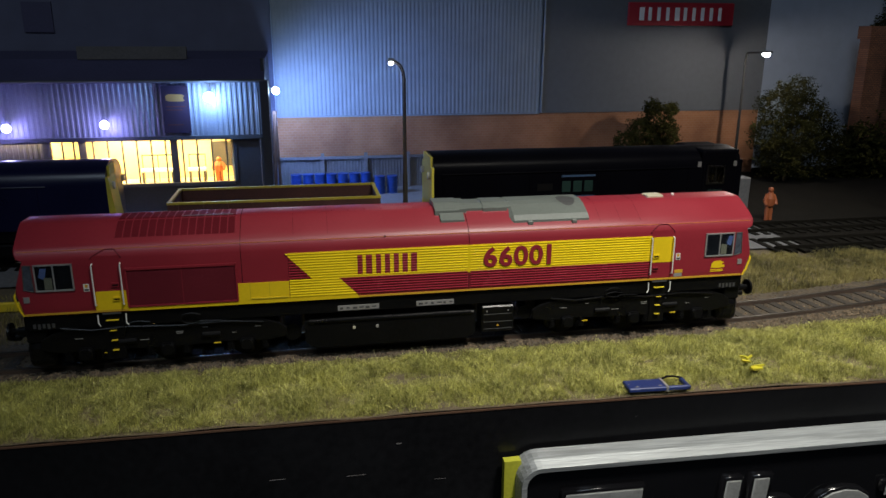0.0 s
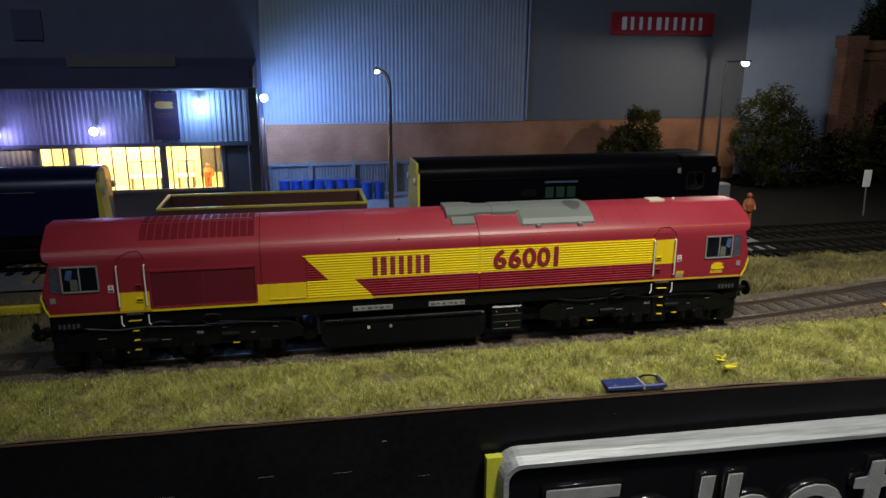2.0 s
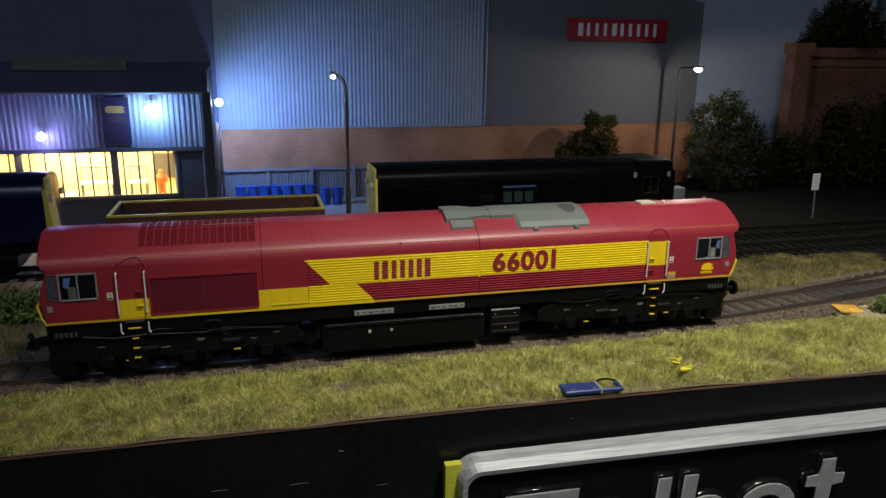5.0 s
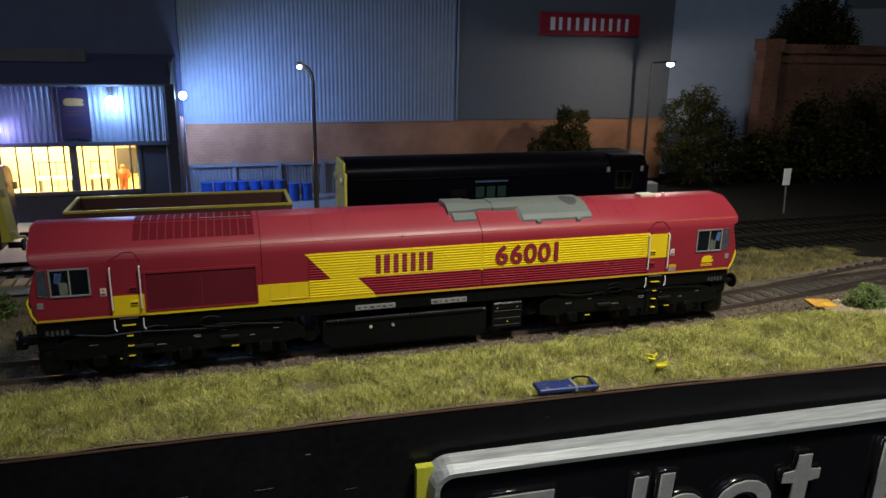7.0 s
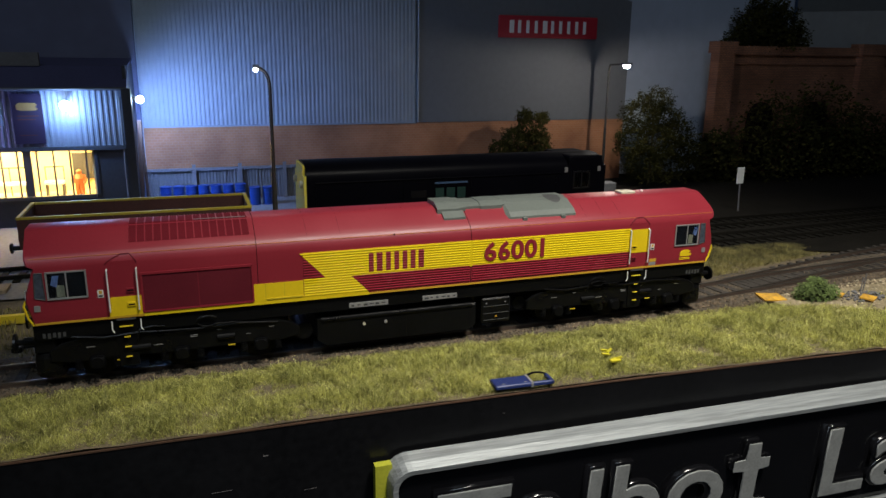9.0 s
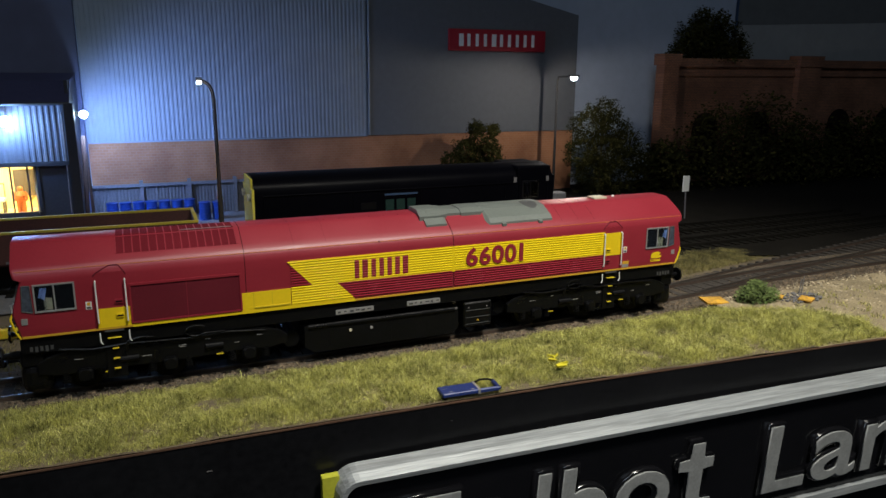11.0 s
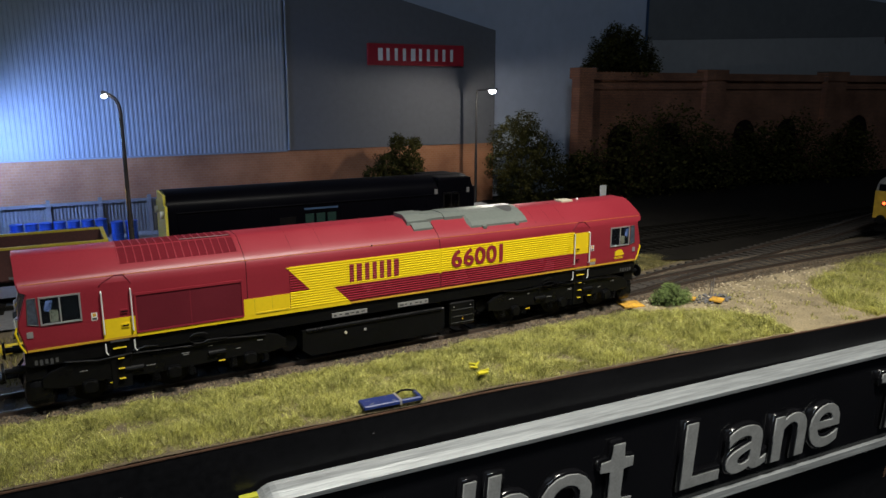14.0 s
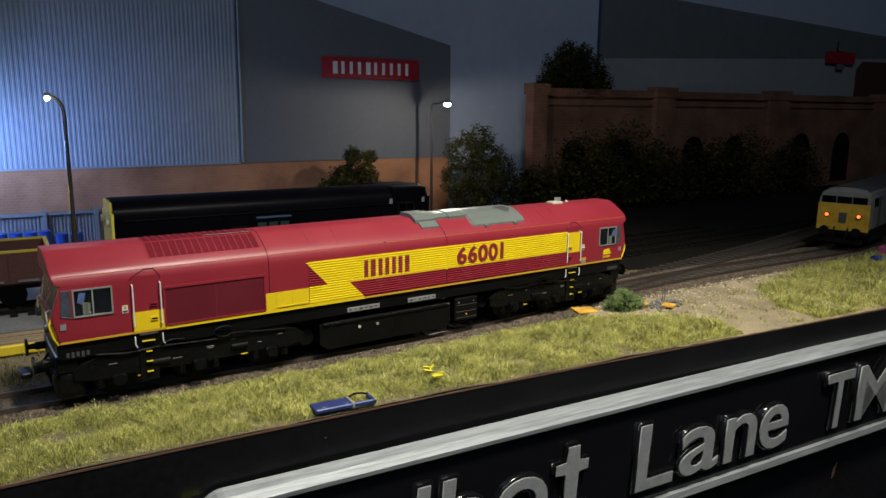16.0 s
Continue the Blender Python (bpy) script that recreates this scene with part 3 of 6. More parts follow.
# exhaust silencer and its duct
bm = bm_new()
roof_patch(bm, 9.4, 18.6, -9.4, 3.0, 1.7, 8, 2.0)
roof_patch(bm, 18.6, 21.4, -8.6, 3.0, 1.35, 8, 1.6)
exh = part("exhaust_duct", bm, GREY, body, "grey cast exhaust duct on the roof")
bm = bm_new()
roof_patch(bm, 21.4, 27.8, -7.8, 2.6, 1.0, 8, 1.3)
roof_patch(bm, 27.8, 37.0, -8.4, 2.6, 1.3, 8, 1.6)
roof_patch(bm, 37.0, 39.0, -7.4, 2.6, 0.8, 8, 1.0)
part("duct_neck", bm, GREY, exh)
bm = bm_new()
roof_patch(bm, 11.0, 20.0, -12.6, -9.3, 0.8, 4, 1.2)
for i in range(7):
    box(bm, 11.5 + i * 1.15, 11.8 + i * 1.15, -12.72, -12.5, 47.2, 48.2)
part("duct_foot", bm, GREY, exh)
bm = bm_new()
roof_patch(bm, 13.0, 17.4, -8.4, -2.4, 1.75, 4, 0.3)
part("duct_plate", bm, GREY, exh)
bm = bm_new()
prof = [(-14.0, 46.6), (-13.9, 47.6), (-12.0, 49.3), (-6, 52.1), (-2, 52.9), (5, 52.7), (8, 50.0)]
a = [bm.verts.new((38.6, y, z)) for y, z in prof]
b = [bm.verts.new((67.6, y, z)) for y, z in prof]
c = [bm.verts.new((37.0, y * 0.94, z - 0.9)) for y, z in prof]
for i in range(len(prof) - 1):
    bm.faces.new((a[i], b[i], b[i + 1], a[i + 1]))
    bm.faces.new((c[i], a[i], a[i + 1], c[i + 1]))
bm.faces.new(a[:1] + b[:1] + b[-1:] + a[-1:])
bm.faces.new(b)
bm.faces.new(c[::-1])
silencer = part("silencer", bm, GREY, body, "grey curved silencer box with a round outlet")
bm = bm_new()
for i in range(24):
    t0, t1 = 2 * math.pi * i / 24, 2 * math.pi * (i + 1) / 24
    v = []
    for t_ in (t0, t1):
        for r in (4.1, 3.5):
            x, y = 61.6 + r * math.cos(t_), -3.0 + r * 1.45 * math.sin(t_)
            v.append(bm.verts.new((x, y, float(np.interp(y, [p[0] for p in prof], [p[1] for p in prof])) + 0.12)))
    bm.faces.new((v[0], v[1], v[3], v[2]))
part("outlet_rim", bm, GREY, silencer)
bm = bm_new()
top = lambda y: float(np.interp(y, [p[0] for p in prof], [p[1] for p in prof])) + 0.1
rings = [[bm.verts.new((61.6 + 3.6 * k * math.cos(2 * math.pi * i / 24), -3.0 + 5.1 * k * math.sin(2 * math.pi * i / 24), top(-3.0 + 5.1 * k * math.sin(2 * math.pi * i / 24)))) for i in range(24)] for k in (1.0, 0.75, 0.5, 0.25)]
for a_, b_ in zip(rings, rings[1:]):
    for i in range(24):
        bm.faces.new((a_[i], a_[(i + 1) % 24], b_[(i + 1) % 24], b_[i]))
bm.faces.new(rings[-1])
part("outlet_hole", bm, DARKGREY, silencer, "dark grey round outlet")
for x in (43.5, 60.5):
    bm = bm_new()
    rbox(bm, x, x + 2.0, -15.2, -12.8, 46.0, 47.4, 0.2, 1)
    part("bracket", bm, GREY, silencer)
bm = bm_new()
rbox(bm, 96.0, 103.0, -2.5, 3.0, 51.5, 52.8, 0.4, 2)
part("roof_box", bm, CREAM, body, "pale cream box on the roof")
bm = bm_new()
ball(bm, (108.5, 1, 52.2), 0.7, 1)
part("aerial", bm, WHITE, body)


# cab sides
def cab_side(sgn):
    """Windows, door, rails and steps at one end; sgn is -1 for the cooler end, 1 for the other."""
    def X(a, b):
        return (min(sgn * a, sgn * b), max(sgn * a, sgn * b))
    for side in (-1, 1):
        y0 = side * 17.4
        out = lambda d: (y0 + side * d)
        def plate(name, xa, xb, z0, z1, material, d0, d1, parent, label="", slant=0.0):
            x0, x1 = X(xa, xb)
            bm = bm_new()
            slab(bm, [(x0, z0), (x1, z0), (x1 + slant, z1), (x0 + slant, z1)], min(out(d0), out(d1)), max(out(d0), out(d1)))
            return part(name, bm, material, parent, label)
        w = plate("cab_window", 126.4, 114.6, 31.0, 40.1, CAB_INSIDE, -0.2, 0.06, body, "grey-framed sliding cab side window")
        plate("pane", 126.1, 114.8, 31.3, 39.8, CAB_GLASS, 0.1, 0.3, w).visible_shadow = False
        for xa, xb, z0, z1 in ((126.5, 114.4, 30.8, 31.35), (126.5, 114.4, 39.7, 40.2), (126.5, 126.0, 31, 40), (114.9, 114.4, 31, 40), (120.7, 120.3, 31.3, 39.8)):
            plate("frame", xa, xb, z0, z1, FRAME_GREY, 0.0, 0.38, w)
        x0, x1 = X(123.6, 121.2)
        bm = bm_new()
        slab(bm, [(x0, 31.6), (x1, 31.6), (x1, 35.4), (x0, 35.8)], min(out(0.06), out(0.1)), max(out(0.06), out(0.1)))
        part("seat", bm, SEAT_CREAM, w, "cream cab seat behind the glass")
        x0, x1 = X(125.6, 123.0)
        bm = bm_new()
        slab(bm, [(x0 + 0.4, 35.8), (x1 - 0.4, 34.9), (x1 + 0.5, 38.8), (x0 + 1.2, 38.9)], min(out(0.06), out(0.1)), max(out(0.06), out(0.1)))
        part("console", bm, CONSOLE, w, "grey cab console behind the glass")
        q = bm_new()
        slab(q, [(sgn * 130.0, 31.9), (sgn * 127.3, 31.1), (sgn * 127.5, 39.8), (sgn * 129.5, 39.8)], min(out(-0.2), out(0.12)), max(out(-0.2), out(0.12)))
        qq = part("quarter_light", q, PALE_PANE, body, "small raked quarter window")
        bm = bm_new()
        pts = [(130.2, 31.7), (127.1, 30.9), (127.3, 40.0), (129.6, 40.0), (130.2, 31.7)]
        bent(bm, [(sgn * a, out(0.1), z) for a, z in pts], 0.17, 6)
        part("frame", bm, DARKGREY, qq)
        plate("lamp_label", 130.7, 128.9, 27.2, 29.2, FRAME_GREY, 0.0, 0.25, body, "grey square plate")
        da, db = (108.3, 99.3) if sgn < 0 else (100.9, 91.9)
        d = plate("cab_door", da, db, 23.4, 42.3, MAROON, 0.0, 0.05, body, "recessed cab door")
        bm = bm_new()
        xa, xb = sgn * (da + 0.4), sgn * (db - 0.4)
        if sgn < 0:
            pts = [(xa, 41.4), (xa + 0.8, 42.3), (-103.8, 44.4), (-101.0, 44.4), (xb - 0.5, 42.3), (xb, 41.4)]
        else:
            pts = [(xb, 41.4), (xb + 0.8, 42.3), (95.0, 44.4), (98.6, 44.4), (xa - 0.6, 42.3), (xa, 41.4)]
        bent(bm, [(x, side * (float(np.interp(z, [q[1] for q in HALF], [q[0] for q in HALF])) + 0.1), z) for x, z in pts], 0.2, 5)
        part("drip_strip", bm, MESH_RED, d)
        for z in (26.4, 31.4):
            plate("door_latch", (da + db) / 2 - 1.0, (da + db) / 2 - 3.4, z, z + 1.4, YELLOW if (z < 30) == (sgn < 0) else MAROON, 0.1, 0.5, d)
            plate("latch_slot", (da + db) / 2 - 1.2, (da + db) / 2 - 3.2, z + 0.35, z + 0.9, DARK_SLOT, 0.45, 0.55, d)
        for x in (da, db):
            bm = bm_new()
            lean = 0.0
            bent(bm, [(sgn * x, out(0), 39.6), (sgn * x, out(1.1), 39.3), (sgn * x, out(1.1), 25.2), (sgn * x, out(0), 24.9)], 0.26, 6)
            part("handrail", bm, WHITE, body, "white handrail beside the cab door")
            bm = bm_new()
            bent(bm, [(sgn * x, out(0.4), 21.6), (sgn * x, out(0.6), 18.6), (sgn * (x - 0.6), out(0.6), 17.6)], 0.24, 6)
            part("step_rail", bm, WHITE, body)
        st = bm_new()
        x0, x1 = X(da - 1.6, db + 2.0)
        box(st, x0 - 0.4, x1 + 0.4, min(out(-2.2), out(-0.7)), max(out(-2.2), out(-0.7)), 5.0, 22.3)
        steps = part("steps", st, UNDER, body, "black cab steps with yellow treads")
        for i, z in enumerate((19.4, 15.6, 12.0, 8.4)):
            bm = bm_new()
            k = 1.7 if i else 0.6
            box(bm, x0 + k, x1 - k, min(out(-0.8), out(0.5)), max(out(-0.8), out(0.5)), z - 0.09, z + 0.03)
            part("tread", bm, YELLOW_BEAM, steps)
        bm = bm_new()
        box(bm, X(da, db)[0] + 1.5, X(da, db)[1] - 1.5, min(out(0), out(0.5)), max(out(0), out(0.5)), 21.7, 22.2)
        part("sill_plate", bm, DARKGREY, steps)
        plate("warning_label", da + 3.4, da + 1.6, 30.2, 32.8, WHITE, 0.0, 0.12, body, "white warning label with a black sign")
        plate("warning_mark", da + 3.0, da + 2.0, 31.5, 32.6, LINING, 0.1, 0.16, body)
        plate("warning_text", da + 3.2, da + 1.8, 30.4, 31.1, DARKGREY, 0.1, 0.16, body)
    # raked windscreens, set into the front
    for s in (-1, 1):
        bm = bm_new()
        y0, y1 = s * 1.0, s * 15.2
        zs = (33.6, 41.3)
        v = [bm.verts.new((sgn * (x_end(z, sgn) + 0.12), y, z)) for y, z in ((y0, zs[0]), (y1, zs[0]), (y1, zs[1]), (y0, zs[1]))]
        w = [bm.verts.new((c.co.x - sgn * 0.3, c.co.y, c.co.z)) for c in v]
        bm.faces.new(v)
        for i in range(4):
            j = (i + 1) % 4
            bm.faces.new((v[i], v[j], w[j], w[i]))
        part("windscreen", bm, BLACK_GLOSS, body, "dark glossy windscreen")
        bm = bm_new()
        bent(bm, [(sgn * (x_end(33, sgn) + 0.6), s * 5, 33.4), (sgn * (x_end(38, sgn) + 0.7), s * 9, 38.5)], 0.2, 5)
        part("wiper", bm, FRAME_GREY, body)
        # corner pillar rail and yellow corner
        bm = bm_new()
        bent(bm, [(sgn * (x_end(z_, sgn) + d_), s * y_, z_) for d_, y_, z_ in ((0.1, 16.0, 30.8), (1.1, 16.6, 29.0), (1.0, 16.8, 24.8), (0.2, 16.8, 22.3))], 0.36, 6)
        part("corner_rail", bm, YELLOW, body, "yellow corner handrail")
        bm = bm_new()
        bent(bm, [(sgn * (x_end(33, sgn) + 0.2), s * 12, 33.2), (sgn * (x_end(33, sgn) + 1.2), s * 12, 32.6), (sgn * (x_end(30, sgn) + 0.8), s * 12, 28.5)], 0.25, 6)
        part("front_rail", bm, WHITE, body)
        # lamp and buffer
        bm = bm_new()
        rod(bm, (sgn * 133.0, s * 11.5, 27.4), (sgn * 134.6, s * 11.5, 27.4), 1.5, 12)
        part("lamp_housing", bm, DARKGREY, body)
        bm = bm_new()
        rod(bm, (sgn * 130.5, s * 11.4, 15.2), (sgn * 136.0, s * 11.4, 15.2), 1.5, 12)
        rod(bm, (sgn * 136.0, s * 11.4, 15.2), (sgn * 138.2, s * 11.4, 15.2), 1.0, 10)
        rod(bm, (sgn * 138.2, s * 11.4, 15.2), (sgn * 139.0, s * 11.4, 15.2), 3.1, 18)
        part("buffer", bm, UNDER_HI, loco, "black round buffer")
    bm = bm_new()
    z = 30.4
    v = [bm.verts.new((sgn * (x_end(z_, sgn) + 0.1), y, z_)) for y, z_ in ((-16.4, 22.4), (16.4, 22.4), (16.4, 30.6), (-16.4, 30.6))]
    w = [bm.verts.new((c.co.x - sgn * 0.3, c.co.y, c.co.z)) for c in v]
    bm.faces.new(v)
    for i in range(4):
        j = (i + 1) % 4
        bm.faces.new((v[i], v[j], w[j], w[i]))
    part("warning_panel", bm, YELLOW, body, "yellow lower cab front")
    bm = bm_new()
    box(bm, *X(124, 132.0), -16.5, 16.5, 17.4, 22.2)
    rbox(bm, *X(126, 132.6), -15.5, 15.5, 11.8, 18.0, 0.5, 1)
    part("buffer_beam", bm, UNDER, loco, "black buffer beam")
    bm = bm_new()
    rbox(bm, *X(123.6, 133.4), -15.6, 15.6, 2.0, 13.0, 3.2, 3)
    part("snow_plough", bm, UNDER_HI, loco, "black snowplough under the buffer beam")
    bm = bm_new()
    rod(bm, (sgn * 131, 0, 10), (sgn * 139.5, 0, 9.5), 1.0, 8)
    rbox(bm, *X(138.6, 142.0), -4, 4, 8.6, 10.6, 0.4, 1)
    bent(bm, [(sgn * 132, -3.6, 15), (sgn * 134.5, -4.0, 11), (sgn * 133.0, -4.2, 6)], 0.5, 6)
    bent(bm, [(sgn * 132, 3.6, 15), (sgn * 135, 4.0, 11), (sgn * 133.4, 4.2, 6)], 0.5, 6)
    part("coupling", bm, UNDER_HI, loco, "black coupling and brake hoses")
    bm = bm_new()
    for i in range(5):
        box(bm, sgn * 129 - sgn * i * 1.5 - 0.45, sgn * 129 - sgn * i * 1.5 + 0.45, -16.62, -16.5, 17.6 - (i % 2) * 0.3, 19.2)
    part("small_lettering", bm, DARKGREY, loco)


for s_ in (-1, 1):
    cab_side(s_)
# gold badge as a plain shape, and a small board beside the door
bm = bm_new()
slab(bm, [(117.8, 26.2), (121.4, 26.0), (123.6, 26.4), (123.4, 27.2), (122.0, 27.4), (123.2, 28.2), (121.6, 29.0), (119.0, 28.8), (117.9, 27.8)], SIDE - 0.15, SIDE)
box(bm, 117.6, 123.0, SIDE - 0.15, SIDE, 24.6, 24.9)
box(bm, 117.6, 123.0, SIDE - 0.15, SIDE, 25.2, 25.5)
part("gold_badge", bm, YELLOW, body, "small gold badge below the cab window")
bm = bm_new()
box(bm, 102.2, 105.6, SIDE - 0.12, SIDE, 23.4, 24.8)
part("small_plate", bm, FRAME_GREY, body)
bm = bm_new()
box(bm, 102.4, 105.8, SIDE - 0.12, SIDE, 24.9, 26.2)
part("small_plate", bm, LINING, body)
bm = bm_new()
rod(bm, (-10, -16.5, 44.7), (-9.8, -16.9, 44.65), 0.26, 6)
part("roof_stud", bm, DARK_SLOT, body)

# frame, tanks and boxes
bm = bm_new()
box(bm, -131, 131, -16.6, 16.6, 17.0, 22.3)
part("solebar", bm, UNDER, loco, "black frame along the bottom of the body")
for x0, x1 in ((-27.5, -12.6), (1.2, 15.2)):
    bm = bm_new()
    box(bm, x0, x1, -17.0, -16.6, 17.6, 19.4)
    pl = part("data_plate", bm, FRAME_GREY, loco, "grey data plate with dark marks")
    for i in range(6):
        bm = bm_new()
        a = x0 + 0.8 + i * 2.3
        box(bm, a, a + random.uniform(0.9, 1.8), -17.06, -17.0, 18.0 + 0.3 * (i % 2), 18.8)
        part("mark", bm, DARKGREY, pl)
bm = bm_new()
tank = [(-39.5, 14.0), (-15.5, 14.4), (23.6, 14.2), (23.6, 5.4), (20.5, 3.4), (-36.0, 3.4), (-39.5, 6.0)]
slab(bm, tank, -16.2, 16.2)
fuel = part("fuel_tank", bm, UNDER, loco, "black fuel tank between the bogies")
bm = bm_new()
rod(bm, (-38, -15.9, 13.6), (22, -15.9, 13.6), 0.9, 10)
part("tank_edge", bm, UNDER_HI, fuel)
for x in (-30, -5, 10):
    bm = bm_new()
    box(bm, x - 0.1, x + 0.1, -16.25, -16.1, 4, 13)
    part("tank_joint", bm, UNDER, fuel)
for x, m in ((-21.8, CREAM), (-13.4, FRAME_GREY)):
    bm = bm_new()
    rod(bm, (x, -16.2, 10.6), (x, -16.7, 10.6), 0.6, 12)
    part("tank_gauge", bm, m, fuel)
# Grey strips paint the glints along the tank's top edge.
for x0, x1 in ((-38, -31), (-11, 8), (13.5, 23)):
    bm = bm_new()
    box(bm, x0, x1, -16.6, -16.1, 13.6, 14.2)
    part("tank_glint", bm, FENCE, fuel)
bm = bm_new()
rbox(bm, 26.0, 38.6, -16.6, -8, 5.2, 15.6, 0.5, 1)
bx = part("battery_box", bm, UNDER_HI, loco, "black equipment box with two lids")
for z in (6.4, 9.2, 12.2):
    bm = bm_new()
    box(bm, 26.8, 37.8, -16.8, -16.5, z, z + 0.2)
    part("box_ledge", bm, DARKGREY, bx)
bm = bm_new()
slab(bm, [(31.8, 7.6), (32.8, 7.6), (32.3, 8.4)], -16.8, -16.5)
part("hazard_sign", bm, LINING, bx)
for x in (28.0, 36.2):
    bm = bm_new()
    rod(bm, (x, -16.5, 13.6), (x, -16.8, 13.6), 0.3, 8)
    part("box_catch", bm, FRAME_GREY, bx)
for x, z, r in ((-44, 9, 3.2), (44, 11, 2.8)):
    bm = bm_new()
    rod(bm, (x, -13, z), (x, 13, z), r, 14)
    part("air_tank", bm, UNDER, loco, "black air reservoir")
WHEELS = []
for sgn in (-1, 1):
    c = sgn * 87.0
    bog = new("bogie")
    bog.parent = loco
    bog.matrix_basis = pose(c * MM, 0, 0)
    tagged(bog, "black six-wheel bogie with cast side frames")
    for side in (-1, 1):
        bm = bm_new()
        y0, y1 = sorted((side * 14.6, side * 16.2))
        slab(bm, [(-41, 12.6), (-38, 14.6), (-31, 16.6), (-25, 17.2), (-17, 16.8), (-10, 15.0), (-3, 14.6), (7, 14.8), (14, 16.4), (24, 17.2), (32, 16.2), (38, 14.4), (41, 12.2), (41, 9.0), (34, 7.8), (22, 8.6), (6, 8.0), (-6, 8.0), (-22, 8.6), (-34, 7.8), (-41, 9.0)], y0, y1)
        bmesh.ops.bevel(bm, geom=[e for e in bm.edges if abs(e.verts[0].co.y - e.verts[1].co.y) < 0.01], offset=0.3, segments=2, affect="EDGES", profile=0.5)
        part("side_frame", bm, UNDER_HI, bog)
        for ax in (-27, 0, 27):
            bm = bm_new()
            a, b = sorted((side * 16.0, side * 17.6))
            rbox(bm, ax - 2.6, ax + 2.6, a, b, 4.8, 9.6, 1.2, 2)
            rod(bm, (ax, side * 17.4, 7.4), (ax, side * 18.2, 7.4), 2.0, 12)
            part("axle_box", bm, UNDER, bog)
            for dx in (-6.0, 6.0):
                bm = bm_new()
                coil = [(ax + dx + 1.2 * math.cos(k * 1.05), side * 15.2 + 1.0 * math.sin(k * 1.05), 4.6 + k * 0.14) for k in range(33)]
                bent(bm, coil, 0.32, 5)
                part("spring", bm, UNDER, bog)
        bm = bm_new()
        bent(bm, [(-34, side * 16.8, 17.2), (-24, side * 17.0, 16.0), (-14, side * 17.0, 16.6), (6, side * 17.0, 15.8), (20, side * 17.0, 16.4), (33, side * 16.8, 15.2)], 0.35, 6)
        bent(bm, [(-14, side * 17.0, 14.0), (-13, side * 17.2, 17.6), (-9, side * 17.2, 18.4), (-5, side * 17.2, 18.0)], 0.3, 6)
        part("brake_pipe", bm, UNDER_HI, bog)
        bm = bm_new()
        hose = [(-sgn * 9.0 + 3.6 * math.cos(k * 0.5 + 0.6), side * 17.6, 18.4 + 1.9 * math.sin(k * 0.5 + 0.6)) for k in range(11)]
        bent(bm, hose + [(hose[-1][0] + 7, side * 17.4, 16.9)], 0.28, 6)
        part("hose", bm, UNDER_HI, bog, "thin black hose loop")
        for xa, xb, zz in ((-16, -10, 11), (12, 18, 11.6)):
            bm = bm_new()
            rod(bm, (xa, side * 16.4, zz), (xb, side * 16.4, zz), 1.0, 10)
            part("brake_cylinder", bm, UNDER, bog)
        for x in (-21, 15.5):
            bm = bm_new()
            a, b = sorted((side * 16.2, side * 16.5))
            box(bm, x, x + 2.4, a, b, 7.0 + (x > 0), 7.35 + (x > 0))
            part("yellow_mark", bm, YELLOW_BEAM, bog)
        bm = bm_new()
        a, b = sorted((side * 16.2, side * 16.4))
        for mx, mz, ml in ((3.0, 13.2, 2.6), (3.2, 12.6, 2.2), (-30, 12.8, 2.6), (-9, 11.0, 3.0), (22, 11.6, 1.6), (30, 13.4, 2.0), (-20, 14.0, 1.4), (12, 14.3, 1.8)):
            box(bm, mx, mx + ml, a, b, mz, mz + 0.16)
        part("small_lettering", bm, FRAME_GREY, bog)
    for ax in (-27, 0, 27):
        bm = bm_new()
        rod(bm, (0, -8, 0), (0, 8, 0), 1.4, 10)
        for side in (-1, 1):
            rod(bm, (0, side * 7.2, 0), (0, side * 9.4, 0), 7.0, 28)
            rod(bm, (0, side * 6.6, 0), (0, side * 7.2, 0), 7.6, 28)
            for k in range(6):
                a = k * math.pi / 3
                rod(bm, (math.cos(a) * 4, side * 9.4, math.sin(a) * 4), (math.cos(a) * 4, side * 9.7, math.sin(a) * 4), 0.6, 6)
        wh = part("wheelset", bm, UNDER_HI, bog)
        wh.matrix_basis = pose(ax * MM, 0, 7.0 * MM)
        WHEELS.append((wh, ax))
    bm = bm_new()
    box(bm, -38, 38, -9, 9, 8.5, 14.0)
    part("bogie_frame", bm, UNDER, bog)


# ---- nameplate on the front board ----
plate = thing("nameplate", "large black and silver cast nameplate fixed to the front board", "nameplate", (16, -71.4, -38), -2.58)
plate.matrix_basis = plate.matrix_basis @ pose(0, 0, 0, 0, -0.5, 0)
PW = 440.0   # width


def rounded(x0, x1, z0, z1, r, n=6):
    pts = []
    for cx, cz, a0 in ((x1 - r, z1 - r, 0), (x0 + r, z1 - r, 90), (x0 + r, z0 + r, 180), (x1 - r, z0 + r, 270)):
        for i in range(n + 1):
            a = radians(a0 + 90 * i / n)
            pts.append((cx + r * math.cos(a), cz + r * math.sin(a)))
    return pts


